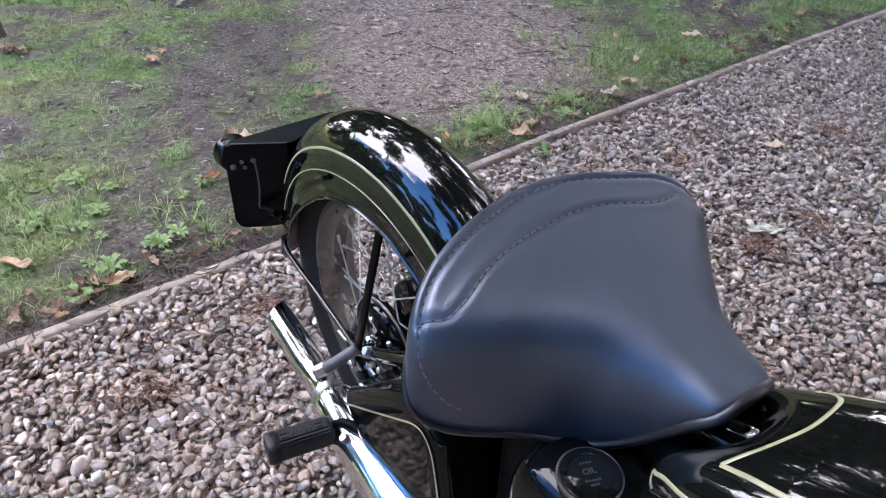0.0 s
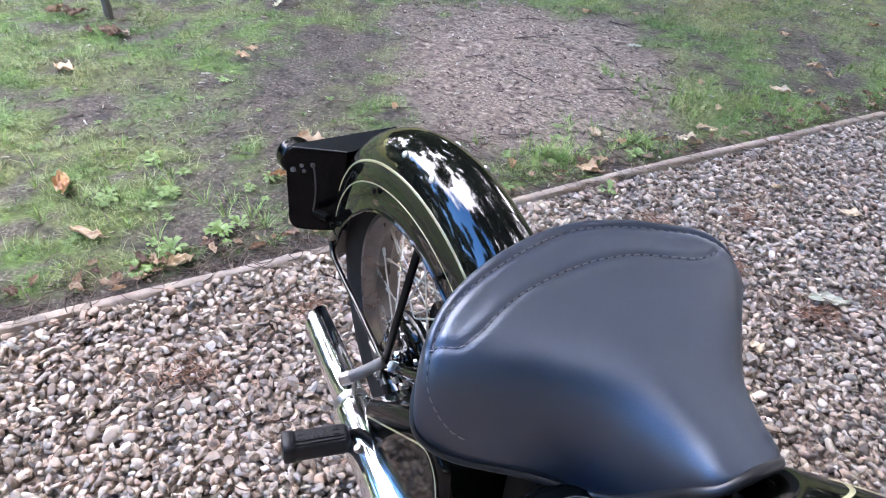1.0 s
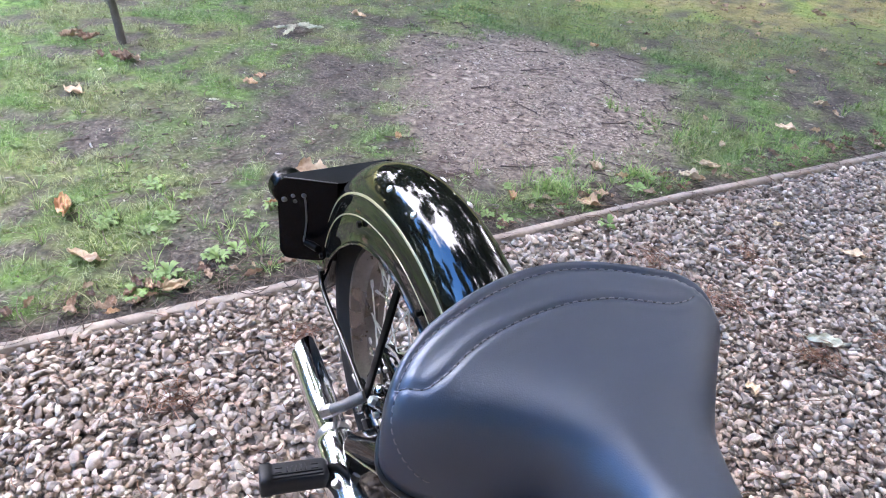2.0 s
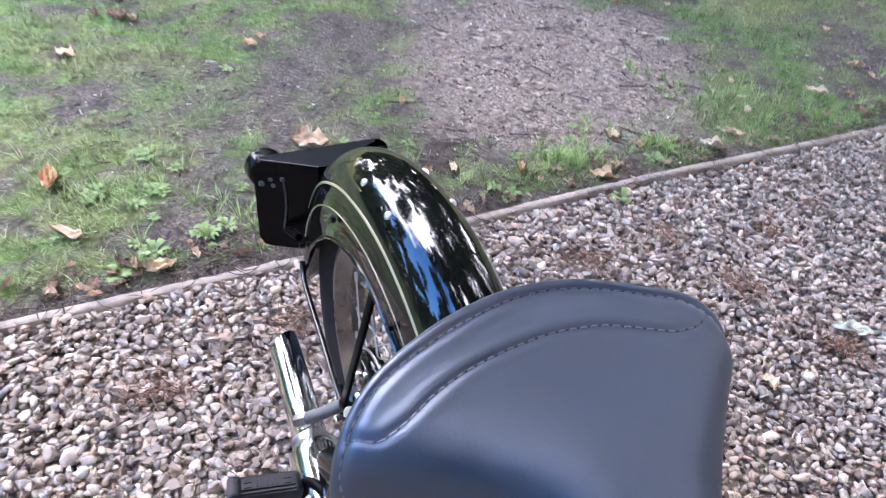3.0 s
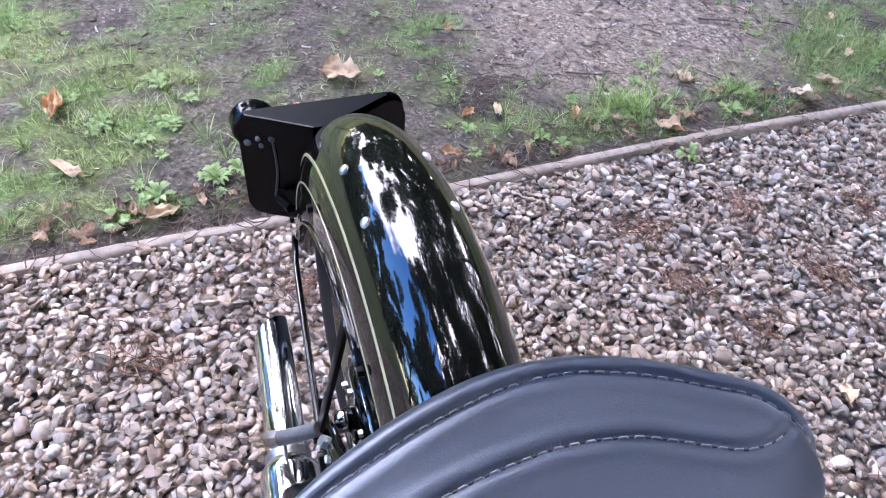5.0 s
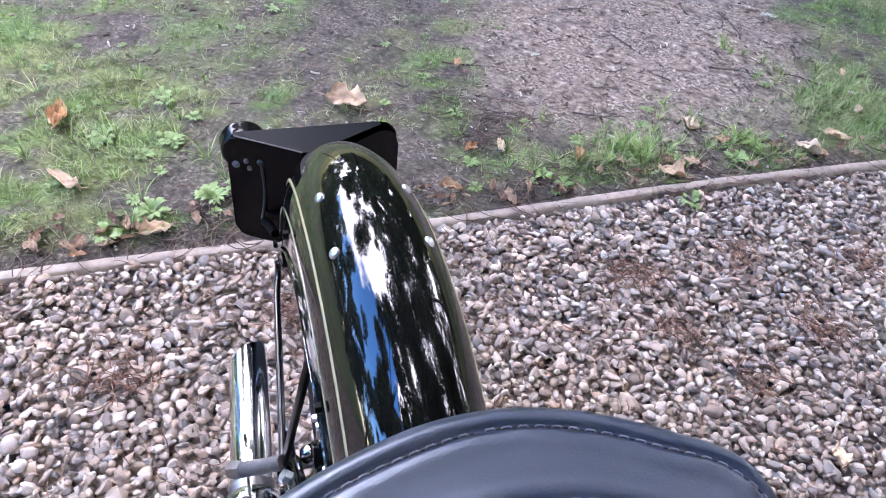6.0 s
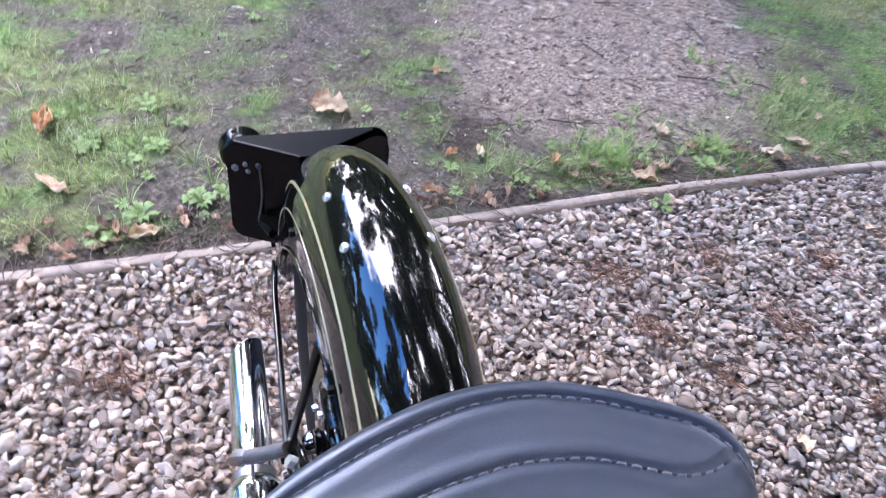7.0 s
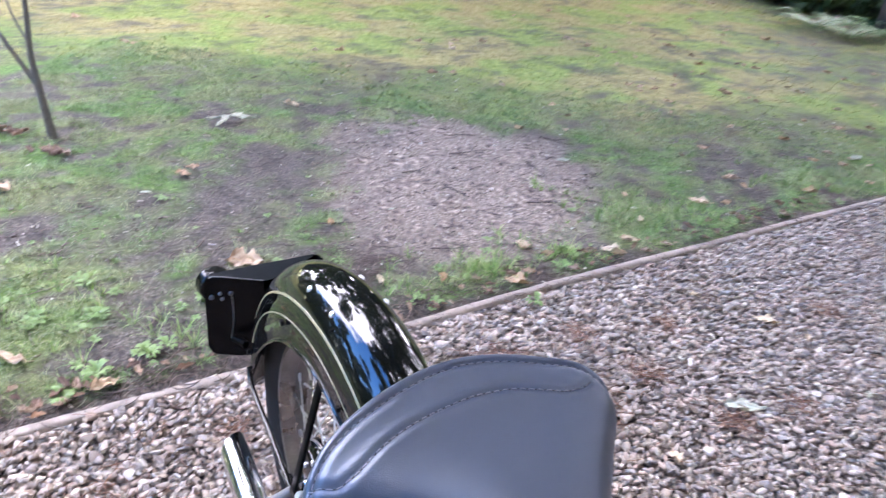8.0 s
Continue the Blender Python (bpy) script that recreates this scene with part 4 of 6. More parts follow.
def make_toolbox():
    """Three-cornered toolbox with rounded edges under the saddle."""
    x_in, x_out = -0.078, -0.168
    corners = [(-0.055, 0.345), (-0.300, 0.552), (-0.352, 0.266), (-0.122, 0.266)]
    radii = [0.03, 0.055, 0.05, 0.045]

    def outline(inset):
        out = []
        c = [Vector(p) for p in corners]
        n = len(c)
        for i in range(n):
            p, a, b = c[i], c[i - 1], c[(i + 1) % n]
            u, v = (a - p).normalized(), (b - p).normalized()
            ang = math.acos(u.dot(v))
            r = radii[i]
            t = r / math.tan(ang / 2)
            mid = (u + v).normalized()
            ctr = p + mid * (r / math.sin(ang / 2))
            s, e = p + u * t - ctr, p + v * t - ctr
            for k in range(9):
                f = k / 8
                w = (s * (1 - f) + e * f).normalized() * (r - inset)
                out.append(ctr + w)
        return out

    bm = bmesh.new()
    rings = []
    for x, ins in ((x_in, 0.0), (x_out + 0.018, 0.0), (x_out + 0.009, 0.0025), (x_out + 0.003, 0.008), (x_out, 0.017), (x_out - 0.0005, 0.028)):
        rings.append([bm.verts.new((x, y, z)) for y, z in outline(ins)])
    for r0, r1 in zip(rings, rings[1:]):
        for k in range(len(r0)):
            k2 = (k + 1) % len(r0)
            bm.faces.new((r0[k], r0[k2], r1[k2], r1[k]))
    bm.faces.new(rings[0])
    bm.faces.new(rings[-1])
    bmesh.ops.recalc_face_normals(bm, faces=bm.faces)
    t = part("toolbox", bm, M_BOX, bike, "glossy black toolbox with a gold line")
    line = [(x_out + 0.008, -0.074, 0.331), (x_out + 0.001, -0.088, 0.342), (x_out - 0.0005, -0.104, 0.357), (x_out - 0.0005, -0.164, 0.402), (x_out - 0.0005, -0.223, 0.447), (x_out - 0.0005, -0.262, 0.476), (x_out - 0.0005, -0.284, 0.481),
            (x_out - 0.0005, -0.302, 0.463), (x_out - 0.0005, -0.311, 0.43), (x_out - 0.0005, -0.319, 0.387), (x_out - 0.0005, -0.323, 0.34), (x_out - 0.0005, -0.318, 0.305), (x_out - 0.0005, -0.29, 0.297), (x_out - 0.0005, -0.17, 0.297)]
    bm = bmesh.new()
    prev = None
    pts = curve_pts(line, 6)
    for i, p in enumerate(pts):
        q = pts[min(i + 1, len(pts) - 1)] - pts[max(i - 1, 0)]
        sd = Vector((0, -q.z, q.y)).normalized() * 0.0017
        row = [bm.verts.new(p + Vector((-0.0008, 0, 0)) + sd), bm.verts.new(p + Vector((-0.0008, 0, 0)) - sd)]
        if prev:
            bm.faces.new((prev[0], prev[1], row[1], row[0]))
        prev = row
    part("pinstripe", bm, M_GOLD, t, "gold painted pinstripe")


def superbox(center, half, p=4.0, n=28, m=20):
    """A rounded body from a superellipsoid."""
    bm = bmesh.new()
    rows = []
    for j in range(1, m):
        v = -math.pi / 2 + math.pi * j / m
        row = []
        for i in range(n):
            u = 2 * math.pi * i / n
            f = lambda w: math.copysign(abs(w) ** (2 / p), w)
            row.append(bm.verts.new((center[0] + half[0] * f(math.cos(v)) * f(math.cos(u)), center[1] + half[1] * f(math.cos(v)) * f(math.sin(u)), center[2] + half[2] * f(math.sin(v)))))
        rows.append(row)
    for a, b in zip(rows, rows[1:]):
        for i in range(n):
            bm.faces.new((a[i], a[(i + 1) % n], b[(i + 1) % n], b[i]))
    for row, z in ((rows[0], -1), (rows[-1], 1)):
        c = bm.verts.new((center[0], center[1], center[2] + half[2] * z))
        for i in range(n):
            bm.faces.new((row[i], row[(i + 1) % n], c) if z > 0 else (row[(i + 1) % n], row[i], c))
    bmesh.ops.recalc_face_normals(bm, faces=bm.faces)
    return bm


def make_oil_tank():
    t = part("oil_tank", superbox((-0.088, -0.495, 0.465), (0.072, 0.085, 0.115), 5.0, 48, 28), M_BOX, bike, "glossy black oil tank")
    c = Vector((-0.112, -0.490, 0.580))
    cap = part("filler_cap", lathe_bm([(-0.01, 0), (-0.01, 0.031), (0.010, 0.032), (0.013, 0.030), (0.0135, 0.0235), (0.0115, 0.0225), (0.0115, 0)], c, c + Vector((0, 0, 1)), 48), M_PAINT, t, "black screw cap marked OIL")
    part("rim_ring", lathe_bm([(0.006, 0.0322), (0.006, 0.0335), (0.010, 0.0335), (0.010, 0.0322)], c, c + Vector((0, 0, 1)), 48, closed=True), M_STEEL, cap)
    cu = bpy.data.curves.new("lettering", "FONT")
    cu.body, cu.size, cu.extrude, cu.align_x, cu.align_y = "OIL", 0.009, 0.0004, "CENTER", "CENTER"
    tmp = bpy.data.objects.new("tmp", cu)
    me = bpy.data.meshes.new_from_object(tmp)
    bpy.data.objects.remove(tmp)
    me.materials.append(M_EDGE)
    tx = new("lettering", me)
    tx.parent = cap
    turn = pose(c.x, c.y, c.z + 0.0119, 0, 0, -22)
    tx.matrix_local = turn @ pose(0, 0.003, 0)
    # unreadable rows of small letters round the cap
    for y, count, w in ((-0.0075, 5, 0.0020), (-0.0125, 3, 0.0022), (0.0135, 4, 0.0018)):
        for i in range(count):
            x = (i - (count - 1) / 2) * 0.0034
            ob = part("letter_bar", box_bm((0, 0, 0), (w, 0.0020, 0.0006), 0), M_EDGE, cap, smooth=False)
            ob.matrix_local = turn @ pose(x, y + (x * x * 9 if y < 0 else -x * x * 9), 0)


def tank_half(y):
    return float(np.interp(y, [-1.12, -1.08, -1.0, -0.85, -0.7, -0.62, -0.57, -0.54, -0.525], [0.02, 0.09, 0.125, 0.135, 0.125, 0.114, 0.104, 0.092, 0.07]))


def tank_top(y):
    return float(np.interp(y, [-1.12, -1.0, -0.85, -0.76, -0.70, -0.64, -0.61, -0.583, -0.55, -0.525], [0.74, 0.785, 0.79, 0.775, 0.752, 0.722, 0.704, 0.686, 0.664, 0.640]))


TANK_E = 0.55


def hollow(x, y):
    """The dished hollow round the saddle's nose."""
    r = math.hypot(x / 0.070, (y + 0.525) / 0.066)
    return 0.045 * float(1 - smooth01(r, 0.45, 1.05))


def tank_z(x, y):
    c = min(abs(x) / tank_half(y), 0.999) ** (1 / TANK_E)
    s = math.sqrt(1 - c * c)
    return 0.575 + (tank_top(y) - 0.575) * s ** TANK_E - hollow(x, y)


def tank_point(y, a):
    """a: 0 on the right side at the bottom, 0.5 on top, 1 on the left side."""
    w, top = tank_half(y), tank_top(y)
    t = math.pi * a
    c, s = -math.cos(t), math.sin(t)
    x = w * math.copysign(abs(c) ** TANK_E, c)
    z = 0.575 + (top - 0.575) * abs(s) ** TANK_E
    if s > 0.3:
        z -= hollow(x, y)
    return Vector((x, y, z))


def lining(name, pts, width, parent):
    """A painted line along points that lie on the body, each with its normal."""
    bm = bmesh.new()
    prev = None
    for i, (p, n) in enumerate(pts):
        q = pts[min(i + 1, len(pts) - 1)][0] - pts[max(i - 1, 0)][0]
        sd = n.cross(q.normalized()).normalized()
        row = [bm.verts.new(p + n * h + sd * w) for w, h in ((-width, 0.0006), (-width * 0.6, 0.0012), (width * 0.6, 0.0012), (width, 0.0006))]
        if prev:
            for k in range(3):
                bm.faces.new((prev[k], row[k], row[k + 1], prev[k + 1]))
        prev = row
    bmesh.ops.recalc_face_normals(bm, faces=bm.faces)
    return part(name, bm, M_GOLD, parent, "gold painted lining")


def make_tank():
    bm = bmesh.new()
    ys = [-1.12 + 0.44 * i / 30 for i in range(30)] + [-0.68 + 0.155 * i / 46 for i in range(47)]
    n = 84
    rows = [[bm.verts.new(tank_point(y, k / n)) for k in range(n + 1)] for y in ys]
    for a, b in zip(rows, rows[1:]):
        for k in range(n):
            bm.faces.new((a[k], a[k + 1], b[k + 1], b[k]))
        bm.faces.new((a[n], a[0], b[0], b[n]))
    bm.faces.new(rows[0])
    bm.faces.new(rows[-1])
    bmesh.ops.recalc_face_normals(bm, faces=bm.faces)
    t = part("fuel_tank", bm, M_PAINT, bike, "glossy black fuel tank with gold lining")

    def on_top(ctrl, n=10):
        out = []
        for p in curve_pts([(x, y, 0) for x, y in ctrl], n):
            z = tank_z(p.x, p.y)
            e = 0.002
            nrm = Vector(((tank_z(p.x - e, p.y) - tank_z(p.x + e, p.y)) / (2 * e), (tank_z(p.x, p.y - e) - tank_z(p.x, p.y + e)) / (2 * e), 1)).normalized()
            out.append((Vector((p.x, p.y, z)), nrm))
        return out

    lining("pinstripe", on_top([(0.074, -0.585), (0.0735, -0.598), (0.058, -0.611), (0.03, -0.6145), (0.0, -0.613), (-0.036, -0.602), (-0.070, -0.585)]), 0.0024, t)
    lining("pinstripe", on_top([(-0.070, -0.585), (-0.074, -0.61), (-0.080, -0.645), (-0.088, -0.70), (-0.095, -0.80), (-0.09, -0.95)]), 0.0024, t)
    lining("pinstripe", on_top([(0.072, -0.585), (0.076, -0.61), (0.080, -0.645), (0.088, -0.70), (0.095, -0.80), (0.09, -0.95)]), 0.0024, t)
    for sx in (0, 1):
        pts = []
        for p in curve_pts([(-0.545, 0.09, 0), (-0.535, 0.13, 0), (-0.541, 0.165, 0), (-0.565, 0.17, 0), (-0.62, 0.155, 0), (-0.72, 0.14, 0), (-0.9, 0.13, 0)], 8):
            a = p.y if sx == 0 else 1 - p.y
            c0 = tank_point(p.x, a)
            nrm = (tank_point(p.x, a + 0.004) - c0).cross(tank_point(p.x - 0.003, a) - c0).normalized()
            if nrm.x * c0.x < 0:
                nrm = -nrm
            pts.append((c0, nrm))
        lining("pinstripe", pts, 0.0022, t)
    part("saddle_pivot", bar_bm((-0.008, -0.553, 0.655), (0.004, -0.584, 0.655), 0.016, 0.010, (0, 0, 1)), M_CHROME, bike, "chrome saddle pivot")
    # dark mass below the saddle: unseen blocks added to keep the shaded gap dark
    part("shade_block_upper", superbox((0.035, -0.50, 0.50), (0.075, 0.095, 0.11), 5.0, 36, 22), M_SATIN, bike)
    part("shade_block_lower", superbox((0.0, -0.56, 0.30), (0.125, 0.17, 0.13), 4.0, 36, 22), M_SATIN, bike)
    part("shade_block_rear", superbox((0.085, -0.28, 0.46), (0.05, 0.075, 0.10), 5.0, 30, 18), M_SATIN, bike)
    part("shade_block_side", superbox((-0.055, -0.385, 0.43), (0.055, 0.03, 0.12), 6.0, 30, 18), M_SATIN, bike)
    part("shade_panel", box_bm((0.0, -0.415, 0.47), (0.15, 0.006, 0.34), 0.002), M_SATIN, bike)


# half plan of the saddle from the rear to the nose: y, width to the right, width to the left
SEAT_PLAN = [(-0.2282, 0.0, 0.0), (-0.2305, 0.032, 0.036), (-0.2375, 0.064, 0.070), (-0.2495, 0.099, 0.111), (-0.2695, 0.140, 0.160), (-0.2925, 0.176, 0.197), (-0.317, 0.190, 0.220),
             (-0.339, 0.190, 0.225), (-0.363, 0.184, 0.202), (-0.388, 0.161, 0.163), (-0.413, 0.138, 0.126), (-0.443, 0.110, 0.093), (-0.473, 0.083, 0.075), (-0.503, 0.064, 0.060), (-0.528, 0.050, 0.051), (-0.548, 0.039, 0.043), (-0.556, 0.027, 0.030), (-0.5585, 0.0, 0.0)]
SEAT_MID = 0.007


def seat_outline(rear=70, flank=60, nose=24):
    """Rim points, right side from the rear to the nose and back along the left, with the flanks of both sides at the same stations."""
    sides = []
    for k in (1, 2):
        c = [(q[k] if k == 1 else -q[k], q[0]) for q in SEAT_PLAN]
        c = [(-c[1][0], c[1][1])] + c + [(-c[-2][0], c[-2][1])]
        d = np.array([(p.x, p.y) for p in curve_pts([(x, y, 0) for x, y in c], 14)][14:-14 or None])
        L = np.concatenate([[0], np.cumsum(np.hypot(*np.diff(d, axis=0).T))])
        a, b = np.interp([0.315, 0.51], -d[:, 1], L)
        r = np.linspace(0, a, rear, endpoint=False)
        y = np.linspace(-0.315, -0.51, flank)
        f = np.stack([np.interp(-y, -d[:, 1], d[:, 0]), y], 1)
        q = np.linspace(b, L[-1], nose + 1)[1:]
        pick = lambda t: np.stack([np.interp(t, L, d[:, 0]), np.interp(t, L, d[:, 1])], 1)
        sides.append(np.vstack([pick(r), f, pick(q)]))
    o = np.vstack([sides[0], sides[1][-2:0:-1]])
    return o + np.array((SEAT_MID, 0))


def round_mean(a, width=31):
    """Running mean round a closed loop."""
    w = np.hanning(width)
    h = width // 2
    return np.convolve(np.concatenate([a[-h:], a, a[:h]]), w / w.sum(), "valid")


def seat_surface(m=120):
    o = seat_outline()
    n = len(o)
    spine = np.stack([np.full(n, SEAT_MID), np.clip(o[:, 1], -0.51, -0.315)], 1)
    u = np.linspace(0, 1, m + 1)
    s = 1 - (1 - u) ** 1.7
    P = spine[None] + s[:, None, None] * (o - spine)[None]
    X, Y = P[..., 0], P[..., 1]
    H = round_mean(np.interp(o[:, 1], [-0.556, -0.50, -0.45, -0.36, -0.30, -0.2285], [0.004, 0.097, 0.153, 0.145, 0.092, 0.057]))
    flank = [-0.556, -0.48, -0.40, -0.32, -0.25]
    pl = np.interp(o[:, 1], flank, [3.34, 3.1, 3.0, 4.0, 7.5])
    pr = np.interp(o[:, 1], flank, [4.7, 3.95, 5.1, 9.1, 6.85])
    w = 1 / (1 + np.exp(-(o[:, 0] - SEAT_MID) / 0.012))
    p = round_mean(pl * (1 - w) + pr * w)[None]
    top = np.interp(Y, [-0.556, -0.48, -0.42, -0.36, -0.28, -0.2285], [0.697, 0.709, 0.7235, 0.728, 0.7455, 0.754])
    top = (top + np.interp(Y - 0.02, [-0.556, -0.48, -0.42, -0.36, -0.28, -0.2285], [0.697, 0.709, 0.7235, 0.728, 0.7455, 0.754]) + np.interp(Y + 0.02, [-0.556, -0.48, -0.42, -0.36, -0.28, -0.2285], [0.697, 0.709, 0.7235, 0.728, 0.7455, 0.754])) / 3
    Z = top - H[None] * (1 - (1 - s[:, None] ** p) ** (1 / p))
    return X, Y, Z, s, o, spine


def make_saddle():
    X, Y, Z, rows_s, rim, spine = seat_surface()
    m, n = X.shape
    # the welt seam: over the rear it runs inside the rim, along the flanks low down
    low = smooth01(-rim[:, 1], 0.318, 0.352)
    tang = np.roll(rim, -1, 0) - np.roll(rim, 1, 0)
    tang /= np.hypot(*tang.T)[:, None]
    square = np.abs((rim - spine)[:, 0] * tang[:, 1] - (rim - spine)[:, 1] * tang[:, 0])
    inset = np.interp(rim[:, 0], np.linspace(-0.2, 0.2, 9), [0.0168, 0.0221, 0.0222, 0.0228, 0.0215, 0.0212, 0.0223, 0.0236, 0.0233])
    seam_s = round_mean((1 - inset / np.maximum(square, 0.05)) * (1 - low) + 0.997 * low, 21)
    seam = np.array([[np.interp(seam_s[k], rows_s, A[:, k]) for A in (X, Y, Z)] for k in range(n)])
    inner = np.array(inner_stitch())
    rear = 1 - smooth01(-Y, 0.33, 0.37)
    for i in range(m):
        here = np.stack([X[i], Y[i], Z[i]], 1)
        d = np.sqrt(((here[:, None, :2] - inner[None]) ** 2).sum(-1)).min(1)
        d2 = np.sqrt(((here[:, None] - seam[None]) ** 2).sum(-1)).min(1)
        outside = rows_s[i] > seam_s
        roll = np.where(outside, 0.0030 * np.exp(-((d2 - 0.009) / 0.006) ** 2), 0.0012 * np.exp(-((d2 - 0.010) / 0.006) ** 2))
        Z[i] += roll * rear[i] + 0.0010 * np.exp(-((d - 0.008) / 0.005) ** 2)
        Z[i] -= 0.0020 * np.exp(-(d / 0.0026) ** 2) + (0.0014 + 0.0016 * rear[i]) * np.exp(-(d2 / 0.0026) ** 2)
    v = np.stack([X, Y, Z], -1).reshape(-1, 3)
    faces = []
    for i in range(m - 1):
        for k in range(n):
            k2 = (k + 1) % n
            faces.append((i * n + k, i * n + k2, (i + 1) * n + k2, (i + 1) * n + k))
    seat = raw("saddle", [tuple(p) for p in v.tolist()], faces, M_VINYL, bike)
    bm = bmesh.new()
    bm.from_mesh(seat.data)
    bmesh.ops.remove_doubles(bm, verts=bm.verts, dist=0.00005)
    bmesh.ops.recalc_face_normals(bm, faces=bm.faces)
    bm.to_mesh(seat.data)
    bm.free()
    so = seat.modifiers.new("thickness", "SOLIDIFY")
    so.thickness, so.offset = 0.004, -1
    tagged(seat, "black vinyl sprung saddle with pale stitching")
    # piping along the lower rim
    pts = [Vector((X[-1, k], Y[-1, k], Z[-1, k] + 0.001)) for k in range(0, n, 2)]
    part("piping", tube_bm(pts + pts[:1], [0.0042 + 0.0022 * float(smooth01(-p.y, 0.44, 0.52)) for p in pts + pts[:1]], 10, cap=False), M_PIPING, seat, "black piping")
    flat = np.stack([X, Y, Z], -1).reshape(-1, 3)

    def height(x, y):
        d = np.hypot(flat[:, 0] - x, flat[:, 1] - y)
        i = np.argsort(d)[:5]
        w = 1 / (d[i] + 1e-4)
        return float((flat[i, 2] * w).sum() / w.sum())

    def on_seam(k):
        return [np.interp(seam_s[k], rows_s, A[:, k]) for A in (X, Y, Z)]

    run = [np.array((x, y, height(x, y))) for x, y in inner]
    seam = np.array([on_seam(k) for k in range(n)])
    for pts, shut in ((np.array(run), False), (seam, True)):
        if shut:
            pts = np.vstack([pts, pts[:1]])
        mid = np.array((SEAT_MID, -0.36, 0.60))
        L = np.concatenate([[0], np.cumsum(np.sqrt((np.diff(pts, axis=0) ** 2).sum(1)))])
        thread, holes = bmesh.new(), bmesh.new()
        long, pitch = 0.0078, 0.0112
        q = 0.002
        while q + long < L[-1]:
            if shut and np.interp(q, L, pts[:, 1]) < -0.375:
                q += pitch
                continue

            def along(f, h):
                c = np.array([np.interp(q + f, L, pts[:, a]) for a in range(3)])
                out = (c - mid) / np.linalg.norm(c - mid)
                return Vector(c + out * h)
            tube_bm([along(0, -0.0008), along(long * 0.2, 0.0010), along(long * 0.8, 0.0010), along(long, -0.0008)], [0.0005, 0.0007, 0.0007, 0.0005], 6, bm=thread)
            # dark bead between two stitches, for the shade in the pit
            if not shut or np.interp(q, L, pts[:, 1]) > -0.34:
                tube_bm([along(long + 0.0002, 0.0003), along(pitch - 0.0002, 0.0003)], 0.0008, 6, bm=holes)
            q += pitch
        part("stitching", thread, M_THREAD, seat, "grey thread stitching")
        part("pit_shade", holes, M_PIPING, seat, "dark beads standing in for shade in the stitch pits")
    # underside frame
    part("saddle_base", tube_bm(curve_pts([(-0.12, -0.28, 0.66), (-0.06, -0.42, 0.635), (-0.02, -0.51, 0.655), (0.02, -0.51, 0.655), (0.06, -0.42, 0.635), (0.12, -0.28, 0.66), (0, -0.26, 0.66), (-0.12, -0.28, 0.66)], 8), 0.007, 8), M_SATIN, seat)
    return seat


def inner_stitch():
    ctrl = [(-0.203, -0.318), (-0.196, -0.323), (-0.178, -0.3355), (-0.166, -0.3360), (-0.148, -0.332), (-0.120, -0.3205), (-0.088, -0.3105), (-0.050, -0.303), (-0.020, -0.2995), (0.010, -0.298), (0.040, -0.301), (0.065, -0.306), (0.090, -0.316), (0.120, -0.329), (0.140, -0.3325), (0.157, -0.3305), (0.171, -0.325)]
    return [(p.x, p.y) for p in curve_pts([(x, y, 0) for x, y in ctrl], 10)]


make_wheel()
make_mudguard()
make_stays()
make_plate()
make_exhaust()
make_peg()
make_toolbox()
make_oil_tank()
make_tank()
make_saddle()


# ---- trees, shrubs and sapling ----
def leaf_cloud(rng, centers, radii, count, size):
    """Triangles of small leaves, thick towards the outside of each clump."""
    c = np.array(centers)
    r = np.array(radii)
    k = rng.choice(len(c), count, p=r ** 2 / (r ** 2).sum())
    d = rng.normal(size=(count, 3))
    d /= np.linalg.norm(d, axis=1)[:, None]
    p = c[k] + d * (r[k] * rng.rand(count) ** 0.45)[:, None] * np.array((1, 1, 0.75))
    a = rng.normal(size=(count, 3))
    a /= np.linalg.norm(a, axis=1)[:, None]
    b = np.cross(a, rng.normal(size=(count, 3)))
    b /= np.linalg.norm(b, axis=1)[:, None]
    s = size * rng.uniform(0.6, 1.4, count)[:, None]
    v = np.stack([p - a * s, p + b * s * 0.45, p + a * s, p - b * s * 0.45], 1).reshape(-1, 3)
    i = np.arange(count)[:, None] * 4
    return v, np.concatenate([i + np.array((0, 1, 2)), i + np.array((0, 2, 3))])


